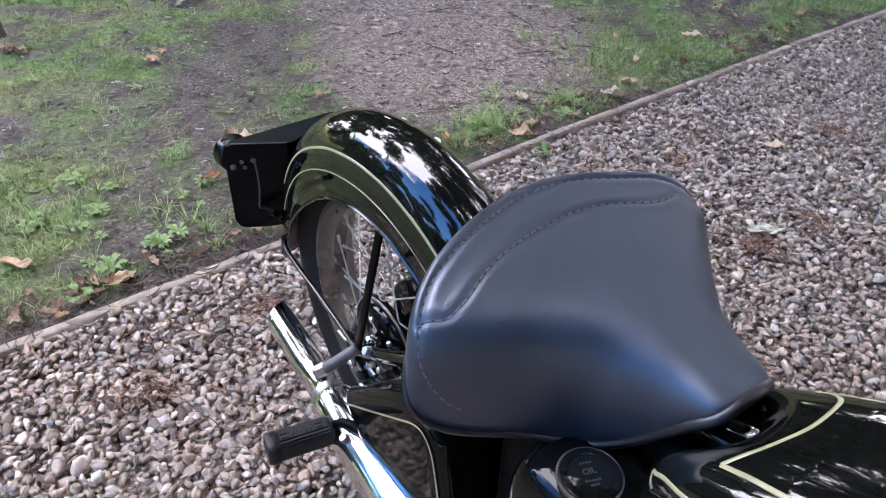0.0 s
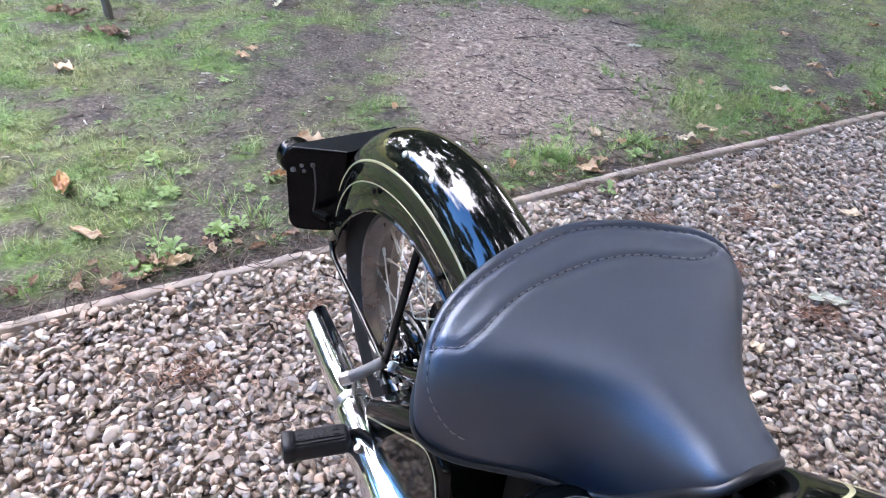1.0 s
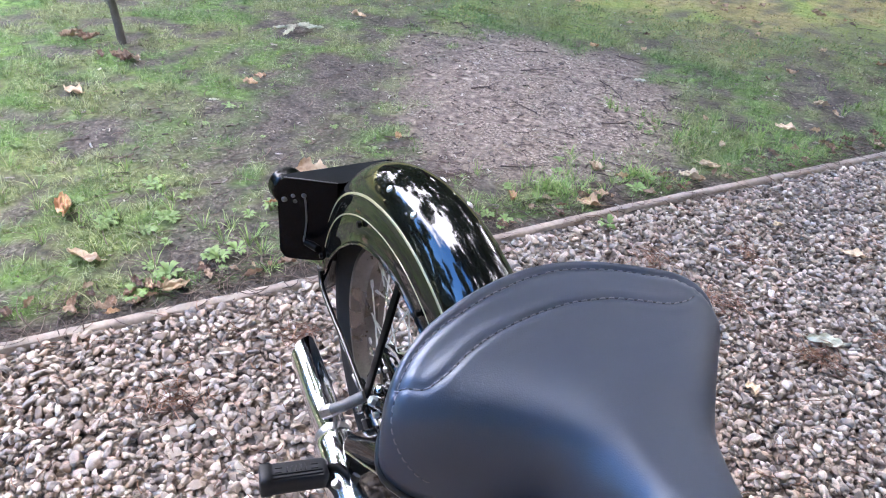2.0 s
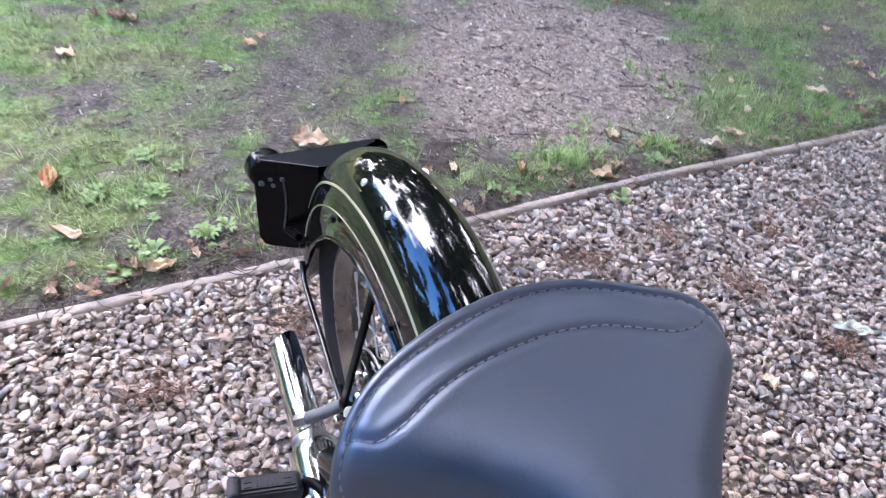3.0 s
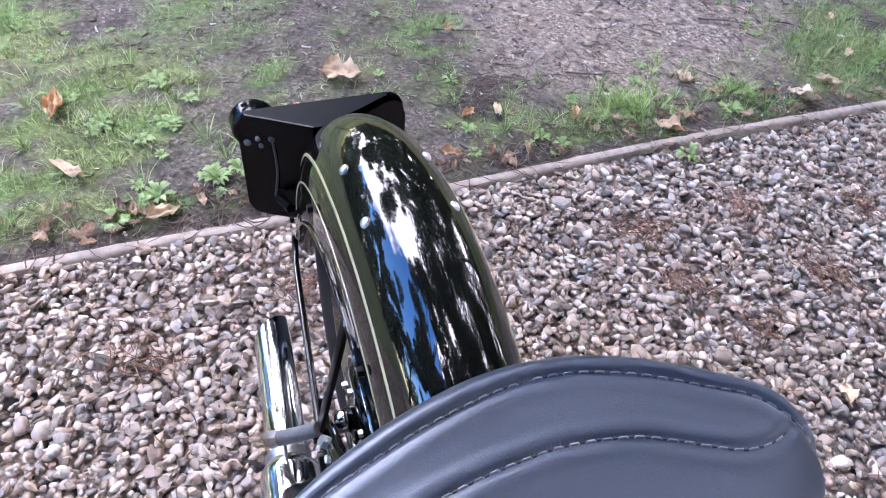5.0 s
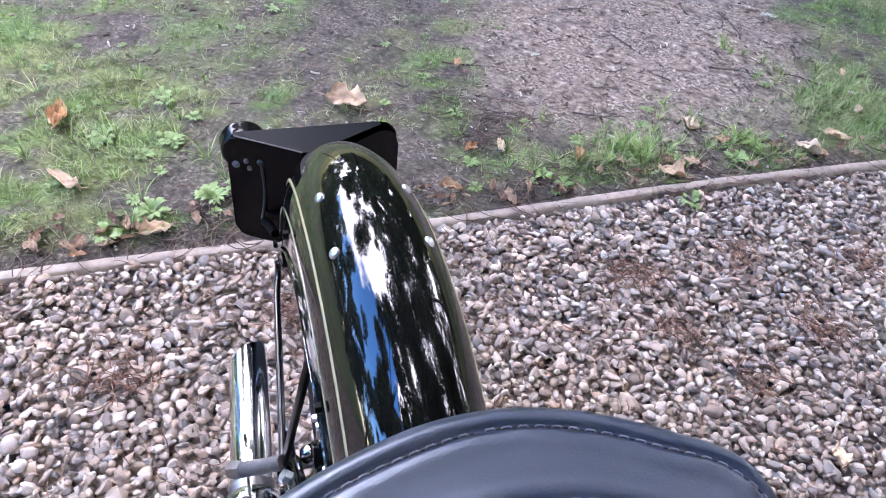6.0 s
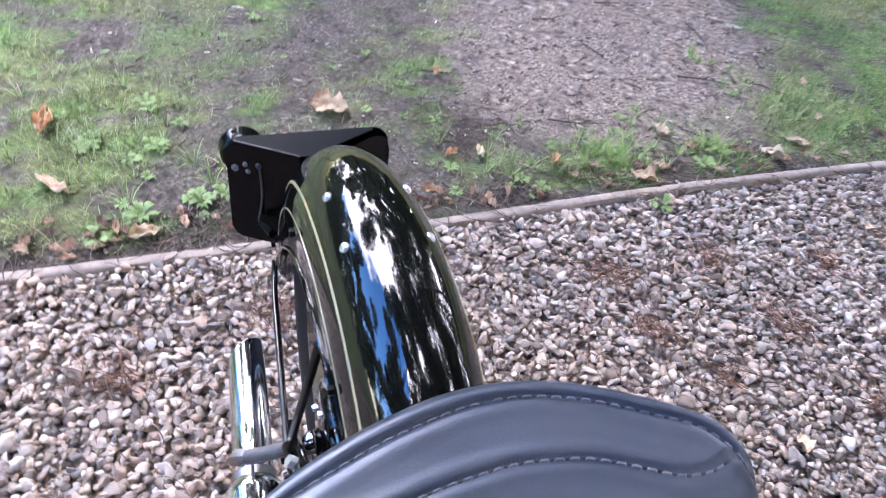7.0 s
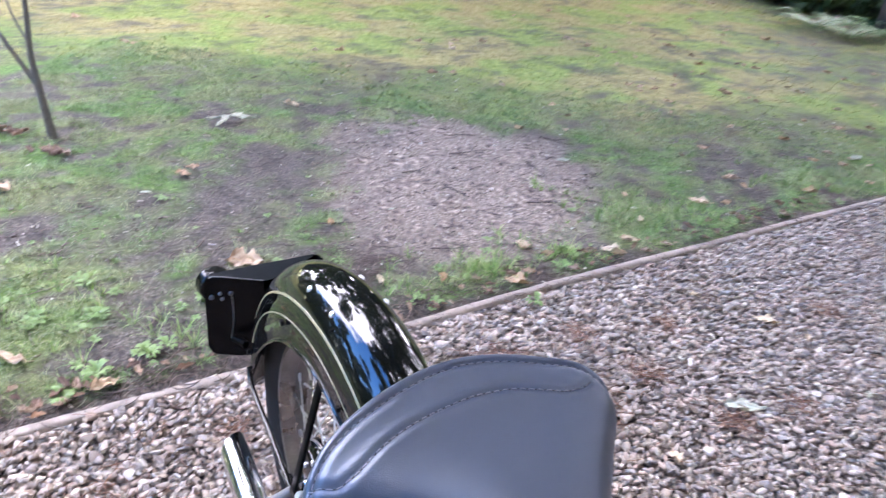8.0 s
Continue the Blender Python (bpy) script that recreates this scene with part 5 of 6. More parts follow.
def make_tree(x, y, height, spread, trunk_r, seed, leaves=5200, low=0.4, size=0.11):
    leaves, size = int(leaves * 0.82), size * 1.02
    rng = np.random.RandomState(seed)
    t = new("tree")
    t.location = (x, y, 0)
    tagged(t, "broadleaf tree with a dense dark green crown", "tree", "trees round the garden")
    top = height * 0.8
    pts = [(0, 0, -0.1), (0.05 * rng.randn(), 0.05 * rng.randn(), height * 0.2), (0.15 * rng.randn(), 0.15 * rng.randn(), height * 0.5), (0.25 * rng.randn(), 0.25 * rng.randn(), top)]
    part("trunk", tube_bm(curve_pts(pts, 5), [trunk_r * (1.25 - 1.1 * i / 15) for i in range(16)], 12), M_BARK, t)
    cen, rad = [], []
    for i in range(9):
        a = 2 * math.pi * i / 9 + rng.rand()
        h = height * rng.uniform(low, 0.9)
        q = spread * rng.uniform(0.45, 0.8) * (1 - 0.5 * max(0, h / height - 0.6))
        end = Vector((q * math.cos(a), q * math.sin(a), h))
        base = Vector((0, 0, h * 0.65))
        part("limb", tube_bm(curve_pts([base, base * 0.5 + end * 0.5 + Vector((0, 0, -0.1)), end], 4), [trunk_r * 0.4 * (1 - 0.09 * k) for k in range(9)], 7), M_BARK, t)
        for j in range(4):
            cen.append(np.array(end) + rng.normal(size=3) * spread * 0.2)
            rad.append(spread * rng.uniform(0.14, 0.30))
    v, f = leaf_cloud(rng, cen, rad, leaves, size)
    big("crown", v, f, M_LEAF, t, smooth=False)
    return t


# far tree line to the west, below the open sky; high crowns to the east, over the drive; mostly out of view, spaced to
# shape the sky gap in the mudguard
for k, (x, y, h, sp, r, lv, low, sz) in enumerate([
        (-10.8, 5.2, 7.2, 3.8, 0.15, 14000, 0.12, 0.14), (-11.5, 1.8, 6.6, 3.6, 0.17, 11000, 0.12, 0.15), (-11.5, -2.5, 6.8, 3.6, 0.16, 11000, 0.12, 0.14),
        (-9.5, -6.0, 7.4, 3.6, 0.16, 9000, 0.12, 0.14), (-14.5, 9.5, 5.6, 3.2, 0.16, 5000, 0.12, 0.14), (-7.5, 12.5, 5.5, 3.2, 0.16, 6500, 0.12, 0.13),
        (-4.0, -6.6, 11.0, 3.8, 0.22, 20000, 0.15, 0.17), (0.8, -7.0, 11.0, 4.8, 0.22, 20000, 0.2, 0.17), (5.2, -4.6, 11.0, 5.2, 0.24, 22000, 0.25, 0.17),
        (6.4, 0.8, 11.0, 5.8, 0.22, 24000, 0.3, 0.17), (6.6, 5.0, 11.5, 6.2, 0.22, 24000, 0.35, 0.14), (4.05, 8.75, 11.5, 7.0, 0.13, 30000, 0.40, 0.14),
        (-4.4, 8.8, 15.0, 5.6, 0.2, 42000, 0.14, 0.13), (-1.6, 9.8, 11.0, 4.6, 0.2, 22000, 0.28, 0.16), (3.0, 15.0, 9.5, 4.5, 0.22, 9000, 0.12, 0.14), (9.8, 11.5, 9.5, 4.5, 0.2, 9000, 0.12, 0.14),
        (2.9, -2.4, 13.5, 7.8, 0.28, 50000, 0.58, 0.15), (-3.4, -4.2, 11.5, 5.0, 0.24, 26000, 0.58, 0.17),
        # low trees out of view, added to shut out light near the horizon
        (10.5, -2.5, 8.0, 3.6, 0.2, 8000, 0.08, 0.2), (11.0, 2.2, 8.0, 3.6, 0.2, 8000, 0.08, 0.2), (11.0, 7.0, 8.0, 3.8, 0.2, 8000, 0.08, 0.2), (-2.4, -10.5, 8.0, 3.6, 0.2, 8000, 0.08, 0.2), (8.0, -7.5, 8.0, 3.8, 0.2, 8000, 0.08, 0.2),
        (-2.2, 16.0, 8.0, 4.0, 0.2, 8000, 0.08, 0.18), (-5.8, 14.8, 8.0, 4.0, 0.2, 8000, 0.08, 0.18), (1.2, 16.5, 8.0, 4.0, 0.2, 8000, 0.08, 0.18)]):
    make_tree(x, y, h, sp, r, 40 + k, lv, low, sz)


def make_shrub(x, y, r, h, seed, count=2600):
    rng = np.random.RandomState(seed)
    s = new("shrub")
    s.location = (x, y, 0)
    tagged(s, "dark evergreen shrub at the edge of the lawn", "shrub", "shrubs behind the lawn")
    cen = [np.array((rng.uniform(-0.6, 0.6) * r, rng.uniform(-0.6, 0.6) * r, h * rng.uniform(0.25, 0.75))) for _ in range(14)]
    v, f = leaf_cloud(rng, cen, [r * rng.uniform(0.3, 0.5) for _ in cen], count, 0.07)
    v[:, 2] = np.abs(v[:, 2])
    big("foliage", v, f, M_LEAF, s, smooth=False)
    for i in range(5):
        e = cen[i]
        part("stem", tube_bm([(0.05 * i - 0.1, 0, -0.03), tuple(e * 0.6), tuple(e)], [0.02, 0.014, 0.006], 7), M_BARK, s)


for k, (x, y, r, h) in enumerate([(5.0, 11.4, 1.1, 1.3), (6.6, 12.2, 1.2, 1.5), (3.7, 11.9, 0.9, 1.1), (8.4, 14.0, 1.2, 1.4), (1.9, 13.9, 1.1, 1.1), (-0.2, 14.4, 1.1, 1.2), (-2.4, 14.6, 1.2, 1.2), (-4.8, 14.2, 1.2, 1.3), (-7.0, 13.0, 1.2, 1.3),
        # unseen shrubs added to block the bright low sky down the drive
        (13.5, 11.2, 2.0, 2.6), (15.5, 13.0, 2.2, 2.8), (12.0, 14.5, 2.0, 2.4), (10.2, 12.8, 1.6, 2.0), (16.5, 10.0, 2.2, 2.8), (13.0, 8.0, 1.8, 2.4),
        (3.3, 10.4, 0.6, 0.5), (4.2, 10.6, 0.8, 0.8), (2.7, 10.8, 0.45, 0.35), (5.1, 10.9, 0.9, 1.0), (4.5, 9.4, 0.9, 0.9), (3.5, 9.6, 0.6, 0.5)]):
    make_shrub(x, y, r, h, 70 + k)


def make_screen_hedge(a0, seed):
    """A stretch of tall hedge on a wide ring, unseen, added to block the bright horizon."""
    rng = np.random.RandomState(seed)
    h = new("hedge")
    mid = radians(a0)
    h.location = (18 * math.sin(mid), 2 + 18 * math.cos(mid), 0)
    tagged(h, "tall dense dark green hedge, unseen, blocking the bright horizon", "hedge", "hedges round the garden")
    cen, rad = [], []
    for i in range(30):
        a = radians(a0 + rng.uniform(-23, 23))
        r = 18 + rng.uniform(-0.8, 0.8)
        cen.append(np.array((r * math.sin(a), 2 + r * math.cos(a), rng.uniform(0.4, 3.4))) - np.array(h.location))
        rad.append(rng.uniform(1.0, 1.6))
    v, f = leaf_cloud(rng, cen, rad, 4200, 0.24)
    v[:, 2] = np.abs(v[:, 2])
    big("foliage", v, f, M_LEAF, h, smooth=False)
    for i in range(4):
        e = cen[i * 6]
        part("stem", tube_bm([(e[0], e[1], -0.05), (e[0] + 0.1, e[1], e[2] * 0.5), tuple(e)], [0.06, 0.05, 0.02], 8), M_BARK, h)


for k in range(8):
    make_screen_hedge(45 * k + 20, 300 + k)


def make_sapling():
    s = new("sapling")
    s.location = (-1.915, 2.88, 0)
    tagged(s, "slender forked sapling standing in the lawn", "sapling")
    part("stem", tube_bm(curve_pts([(0.008, 0, -0.05), (0.002, 0, 0.06), (-0.018, 0, 0.24), (-0.036, 0.01, 0.38), (-0.028, 0.02, 0.60), (-0.05, 0.03, 1.0), (-0.03, 0.04, 1.6)], 6), [0.021 - 0.016 * i / 36 for i in range(37)], 12), M_SAPBARK, s)
    part("branch", tube_bm(curve_pts([(-0.014, 0, 0.23), (-0.06, -0.005, 0.31), (-0.15, 0, 0.445), (-0.24, 0.02, 0.62), (-0.30, 0.03, 1.0)], 5), [0.012 - 0.008 * i / 20 for i in range(21)], 9), M_SAPBARK, s)
    part("branch", tube_bm(curve_pts([(-0.033, 0.008, 0.42), (-0.10, 0.02, 0.55), (-0.15, 0.05, 0.75)], 5), [0.006 - 0.004 * i / 10 for i in range(11)], 8), M_SAPBARK, s)
    rng = np.random.RandomState(3)
    v, f = leaf_cloud(rng, [(-0.05, 0.03, 1.5), (-0.3, 0.03, 1.1), (-0.15, 0.05, 1.2)], [0.25, 0.2, 0.2], 160, 0.035)
    big("leaves", v, f, M_LEAF, s, smooth=False)


make_sapling()


# ---- fallen leaves ----
def leaf_mesh(seed, length, width, curl, stem=True, ragged=0.35):
    """A dry leaf: curled blade with a midrib fold, wavy rim and stalk."""
    rng = random.Random(seed)
    bm = bmesh.new()
    n, m = 18, 6
    rows = []
    ph = rng.uniform(0, 6)
    for i in range(n + 1):
        t = i / n
        w = width * (math.sin(math.pi * min(t * 1.02, 1)) ** 0.75) * (1 + ragged * (0.20 * math.sin(t * 11 + ph) + 0.14 * math.sin(t * 23 + 2 * ph) + 0.10 * math.sin(t * 41 + 3 * ph))) + 0.0005
        row = []
        for k in range(-m, m + 1):
            u = k / m
            x = (t - 0.5) * length + 0.004 * math.sin(u * 3 + ph)
            y = u * w * 0.5
            z = curl * (abs(u) ** 1.6) * w * 0.5 * (0.6 + 0.5 * math.sin(t * 4 + ph + u)) + 0.22 * curl * length * (t - 0.5) ** 2 + 0.0045 * math.sin(t * 13 + u * 5 + ph) + 0.0035 * math.sin(u * 9 - t * 7 + ph) + 0.0022 * math.sin(t * 23 - u * 13 + 2 * ph)
            row.append(bm.verts.new((x, y, z)))
        rows.append(row)
    for a, b in zip(rows, rows[1:]):
        for k in range(2 * m):
            bm.faces.new((a[k], b[k], b[k + 1], a[k + 1]))
    if stem:
        tube_bm([(-length * 0.5, 0, 0.002), (-length * 0.62, 0.003, 0.004), (-length * 0.75, 0.0, 0.008)], 0.0009, 5, bm=bm)
    zmin = min(v.co.z for v in bm.verts)
    for v in bm.verts:
        v.co.z -= zmin
    bmesh.ops.recalc_face_normals(bm, faces=bm.faces)
    me = bpy.data.meshes.new("fallen_leaf")
    bm.to_mesh(me)
    bm.free()
    me.shade_smooth()
    return me


ORANGE = [leaf_mesh(11, 0.095, 0.030, 0.8), leaf_mesh(12, 0.08, 0.034, 1.2)]
for me in ORANGE:
    me.materials.append(M_ORANGE)
LEAF_KINDS = [leaf_mesh(1, 0.085, 0.052, 0.9), leaf_mesh(2, 0.075, 0.036, 1.3), leaf_mesh(3, 0.070, 0.062, 0.5), leaf_mesh(4, 0.10, 0.05, 0.7), leaf_mesh(5, 0.06, 0.03, 0.4)]
for me in LEAF_KINDS:
    me.materials.append(M_DRY)
PALE = leaf_mesh(7, 0.11, 0.042, 0.3)
PALE.materials.append(M_PALE)


def put_leaf(x, y, kind, turn, scale=1.0, tilt=0.0, mesh=None, label="curled dry brown leaf lying on the ground"):
    ob = new("fallen_leaf", mesh or LEAF_KINDS[kind])
    z = float(ground_z(x, y)) + (0.014 if edge_dist(x, y) > 0 else 0.022)
    ob.matrix_world = pose(x, y, z, tilt, tilt * 0.6, turn) @ Matrix.Diagonal((scale, scale, scale, 1))
    return tagged(ob, label, "leaf", "fallen leaves")


for x, y, kind, turn, sc in [
        (0.60, 2.50, 1, 20, 0.8), (0.652, 2.64, 3, 10, 0.9), (-0.03, 2.138, 1, 95, 0.9), (0.223, 2.18, 0, 165, 1.0), (-0.229, 2.063, 4, 120, 1.0),
        (0.261, 2.268, 4, 10, 0.9), (-0.282, 1.826, 1, 10, 0.9), (0.328, 2.427, 4, 30, 0.9), (0.657, 1.443, 0, 100, 0.65), (0.713, 2.832, 4, 80, 1.0), (0.668, 3.078, 4, 100, 0.9),
        (-0.501, 2.431, 4, 110, 1.0), (-1.752, 2.306, 3, 160, 1.15), (1.063, 2.179, 3, 160, 0.8), (0.848, 2.283, 0, 30, 0.6), (-1.195, 2.665, 2, 10, 0.9), (-1.19, 2.745, 4, 40, 0.9),
        (1.151, 3.874, 2, 70, 1.0), (1.003, 3.115, 3, 150, 1.0), (0.632, 2.643, 1, 60, 0.7), (1.215, 3.46, 1, 170, 1.0), (1.682, 4.236, 0, 20, 0.9), (2.101, 4.587, 3, 60, 1.1), (1.908, 3.918, 2, 20, 0.8),
        (1.59, 3.45, 0, 160, 0.9), (1.955, 3.684, 2, 100, 0.8), (0.857, 4.997, 0, 80, 1.0), (0.477, 6.263, 2, 0, 1.3), (0.624, 6.07, 1, 50, 1.2), (1.336, 6.501, 3, 10, 1.2), (2.344, 7.318, 2, 30, 1.7),
        (1.486, 5.908, 0, 20, 1.1), (1.541, 5.115, 1, 10, 1.0), (1.924, 4.68, 4, 80, 1.0), (-1.071, 3.716, 0, 0, 1.0), (-0.442, 4.708, 1, 30, 1.0), (-1.141, 4.983, 0, 160, 1.1), (2.192, 9.244, 2, 60, 1.5),
        (0.163, 3.83, 2, 50, 0.9), (1.13, 3.15, 4, 30, 0.9), (-0.888, 1.221, 1, 40, 0.5), (-0.52, 1.60, 2, 100, 0.6)]:
    put_leaf(x, y, kind, turn, sc * 0.88, 8)
put_leaf(-1.285, 1.592, 0, 128, 1.45, 8, ORANGE[0], "curled orange-brown leaf lying in the grass")
put_leaf(-0.30, 2.02, 0, 75, 0.7, 8, ORANGE[1], "curled orange-brown leaf lying in the grass")
put_leaf(-0.72, 1.84, 0, 40, 0.75, 8, ORANGE[1], "curled orange-brown leaf lying in the grass")
put_leaf(1.177, 2.101, 0, 60, 0.62, 6, LEAF_KINDS[1], "pale curled leaf lying on the gravel")
TAN = leaf_mesh(15, 0.105, 0.080, 0.6, True, 1.0)
TAN.materials.append(M_TAN)
put_leaf(-0.690, 2.045, 0, 20, 1.1, 8, TAN, "large crumpled tan leaf lying on the soil")
ROUND, FOLDED, LONG = leaf_mesh(31, 0.062, 0.060, 0.15), leaf_mesh(32, 0.085, 0.050, 0.9), leaf_mesh(33, 0.115, 0.042, 0.9)
for me, stuff in ((ROUND, M_BUFF), (FOLDED, M_BUFF), (LONG, M_TAN)):
    me.materials.append(stuff)
put_leaf(-1.088, 1.399, 0, 172, 0.95, 8, LONG, "long curled tan leaf lying in the grass")
put_leaf(-0.800, 1.359, 0, 60, 0.85, 14, FOLDED, "folded pale tan leaf lying on the soil")
put_leaf(0.234, 2.465, 0, 80, 0.95, 6, ROUND, "round pale tan leaf lying in the grass")
put_leaf(0.570, 2.508, 0, 150, 0.95, 12, FOLDED, "folded pale tan leaf lying on the soil")
SCRAPS = [leaf_mesh(21, 0.07, 0.032, 1.1), leaf_mesh(22, 0.06, 0.04, 0.7), leaf_mesh(23, 0.08, 0.026, 1.5)]
for scrap in SCRAPS:
    scrap.materials.append(M_SCRAP)
lr = random.Random(12)
for cx, cy in ((-1.75, 2.70), (-2.08, 2.84)):
    for _ in range(9):
        put_leaf(cx + lr.gauss(0, 0.05), cy + lr.gauss(0, 0.025), 0, lr.uniform(0, 360), lr.uniform(0.6, 1.1), lr.uniform(-16, 16), lr.choice(SCRAPS), "curled brown leaf in a small heap on the lawn")
for _ in range(130):
    u, v = lr.uniform(-1.7, 2.2), lr.uniform(0.03, 0.15)
    p = EDGE_P + EDGE_D * u + EDGE_N * v
    put_leaf(p[0], p[1], lr.randrange(5), lr.uniform(0, 360), lr.uniform(0.25, 0.65), lr.uniform(-10, 10), lr.choice(SCRAPS), label="scrap of dry leaf on the soil behind the edging")
for _ in range(70):
    x, y = lr.uniform(-3.2, 4.2), 4.3 + 6.0 * lr.random() ** 1.3
    if float(edge_dist(x, y)) > 0.1:
        put_leaf(x, y, lr.randrange(5), lr.uniform(0, 360), lr.uniform(0.45, 0.95), lr.uniform(-14, 14))
for _ in range(55):
    x, y = lr.uniform(0.2, 3.4), lr.uniform(3.3, 7.5)
    if float(edge_dist(x, y)) > 0.12 and float(mulch_at(x, y)) < 0.3:
        put_leaf(x, y, lr.randrange(5), lr.uniform(0, 360), lr.uniform(0.4, 0.85), lr.uniform(-14, 14), lr.choice(SCRAPS) if lr.random() < 0.35 else None)
for x, y, turn, sc in [(0.885, 1.69, 5, 1.0), (2.02, 4.05, 45, 1.0), (0.40, 3.42, 20, 0.6), (1.28, 1.845, 60, 0.45), (-1.253, 2.46, 30, 0.35), (0.425, 2.665, 80, 0.22), (0.70, 2.95, 10, 0.3), (-0.30, 2.62, 50, 0.3)]:
    put_leaf(x, y, 0, turn, sc, 5, PALE, "pale grey-green leaf lying on the ground")


def make_twig(x, y, length, turn, seed):
    """A thin crooked dead twig with a side shoot."""
    rng = random.Random(seed)
    bend = rng.uniform(-0.14, 0.14)
    pts = [(length * (t - 0.5), length * bend * math.sin(3 * t + seed) + rng.uniform(-0.003, 0.003), 0.004 + 0.004 * rng.random()) for t in (0, 0.25, 0.5, 0.75, 1)]
    r = 0.0012 + 0.009 * length
    bm = tube_bm(curve_pts(pts, 4), [r * (1.1 - 0.8 * i / 16) for i in range(17)], 7)
    if length > 0.09:
        a = Vector(pts[2])
        tube_bm([a, a + Vector((length * 0.13, length * rng.choice((-0.12, 0.12)), 0.004)), a + Vector((length * 0.22, length * rng.choice((-0.2, 0.2)), 0.006))], [r * 0.6, r * 0.5, r * 0.3], 6, bm=bm)
    ob = part("twig", bm, M_TWIG)
    ob.matrix_world = pose(x, y, float(ground_z(x, y)) + 0.002, 0, 0, turn)
    tagged(ob, "crooked dark dead twig lying on the wood chips", "twig", "twigs on the wood chips")


tr = random.Random(77)
made = 0
while made < 34:
    x, y = tr.uniform(-0.9, 0.7), tr.uniform(2.15, 4.1)
    if float(mulch_at(x, y)) > 0.25:
        make_twig(x, y, tr.uniform(0.05, 0.19), tr.uniform(0, 360), made)
        made += 1
for x, y, length, turn in ((0.80, 3.13, 0.17, 25), (0.56, 2.97, 0.15, 5), (1.25, 3.55, 0.14, 150)):
    make_twig(x, y, length, turn, 90 + int(turn))


def make_star_leaf():
    """Four long pale leaflets lying crosswise."""
    root = new("palmate_leaf")
    root.location = (-1.27, 3.35, 0.03)
    tagged(root, "withered pale palmate leaf with crossed leaflets on the lawn", "leaf")
    for a, l in ((75, 0.10), (30, 0.13), (205, 0.11), (262, 0.12)):
        me = leaf_mesh(a, l, 0.026, 0.5, False)
        me.materials.append(M_PALE)
        ob = new("leaflet", me)
        ob.parent = root
        ob.matrix_local = pose(math.cos(radians(a)) * l * 0.5, math.sin(radians(a)) * l * 0.5, 0, 4, 6, a)


make_star_leaf()


# ---- weeds ----
def weed_mesh(seed, n, size, up):
    rng = random.Random(seed)
    bm = bmesh.new()
    heart = bm.verts.new((0, 0, 0.003))
    for i in range(n):
        a = 2 * math.pi * i / n + rng.uniform(-0.3, 0.3)
        l = size * rng.uniform(0.65, 1.15)
        w = l * rng.uniform(0.26, 0.42)
        lift = up * rng.uniform(0.6, 1.3)
        d = Vector((math.cos(a), math.sin(a), 0))
        s = Vector((-d.y, d.x, 0))
        rows = []
        for t, f in ((0.3, 0.35), (0.55, 0.95), (0.8, 0.85), (1.0, 0.08)):
            c = d * (l * t) + Vector((0, 0, 0.004 + l * lift * math.sin(t * 2.2)))
            rows.append([bm.verts.new(c - s * w * f * 0.5 + Vector((0, 0, 0.12 * w * f))), bm.verts.new(c), bm.verts.new(c + s * w * f * 0.5 + Vector((0, 0, 0.12 * w * f)))])
        for k in range(2):
            bm.faces.new((heart, rows[0][k], rows[0][k + 1]))
        for p, q in zip(rows, rows[1:]):
            for k in range(2):
                bm.faces.new((p[k], q[k], q[k + 1], p[k + 1]))
    me = bpy.data.meshes.new("weed")
    bm.to_mesh(me)
    bm.free()
    me.shade_smooth()
    me.materials.append(M_WEED)
    return me


WEEDS = [weed_mesh(i, 13 + i % 7, 0.024 + 0.004 * (i % 3), 0.35 + 0.12 * (i % 3)) for i in range(7)]


def make_fern(x, y):
    f = new("fern")
    f.location = (x, y, float(ground_z(x, y)))
    tagged(f, "low green fern at the foot of a tree", "fern", "ferns by the tree")
    rng = random.Random(4)
    for i in range(9):
        a = 2 * math.pi * i / 9 + rng.uniform(-0.2, 0.2)
        l = rng.uniform(0.35, 0.55)
        d, s = Vector((math.cos(a), math.sin(a), 0)), Vector((-math.sin(a), math.cos(a), 0))
        bm = bmesh.new()
        pts = [d * (l * t) + Vector((0, 0, 0.02 + 0.28 * math.sin(t * 2.5) * l)) for t in [k / 14 for k in range(15)]]
        tube_bm(pts, 0.003, 5, bm=bm)
        for k in range(2, 15):
            w = 0.10 * math.sin(math.pi * k / 15.5) + 0.012
            for sg in (-1, 1):
                c = pts[k]
                q = [bm.verts.new(c - d * 0.012), bm.verts.new(c + s * sg * w * 0.5 + d * 0.016), bm.verts.new(c + s * sg * w + d * 0.035 - Vector((0, 0, 0.02))), bm.verts.new(c + s * sg * w * 0.5 - d * 0.004)]
                bm.faces.new(q)
        part("frond", bm, M_WEED, f, smooth=False)


for fx, fy in ((3.35, 7.95), (3.75, 8.2), (3.1, 8.3)):
    make_fern(fx, fy)


def put_weed(x, y, k, turn, scale):
    ob = new("weed", WEEDS[k])
    ob.matrix_world = pose(x, y, float(ground_z(x, y)) - 0.001, 0, 0, turn) @ Matrix.Diagonal((scale, scale, scale, 1))
    tagged(ob, "small green rosette weed growing in bare soil", "weed", "weeds in the grass")


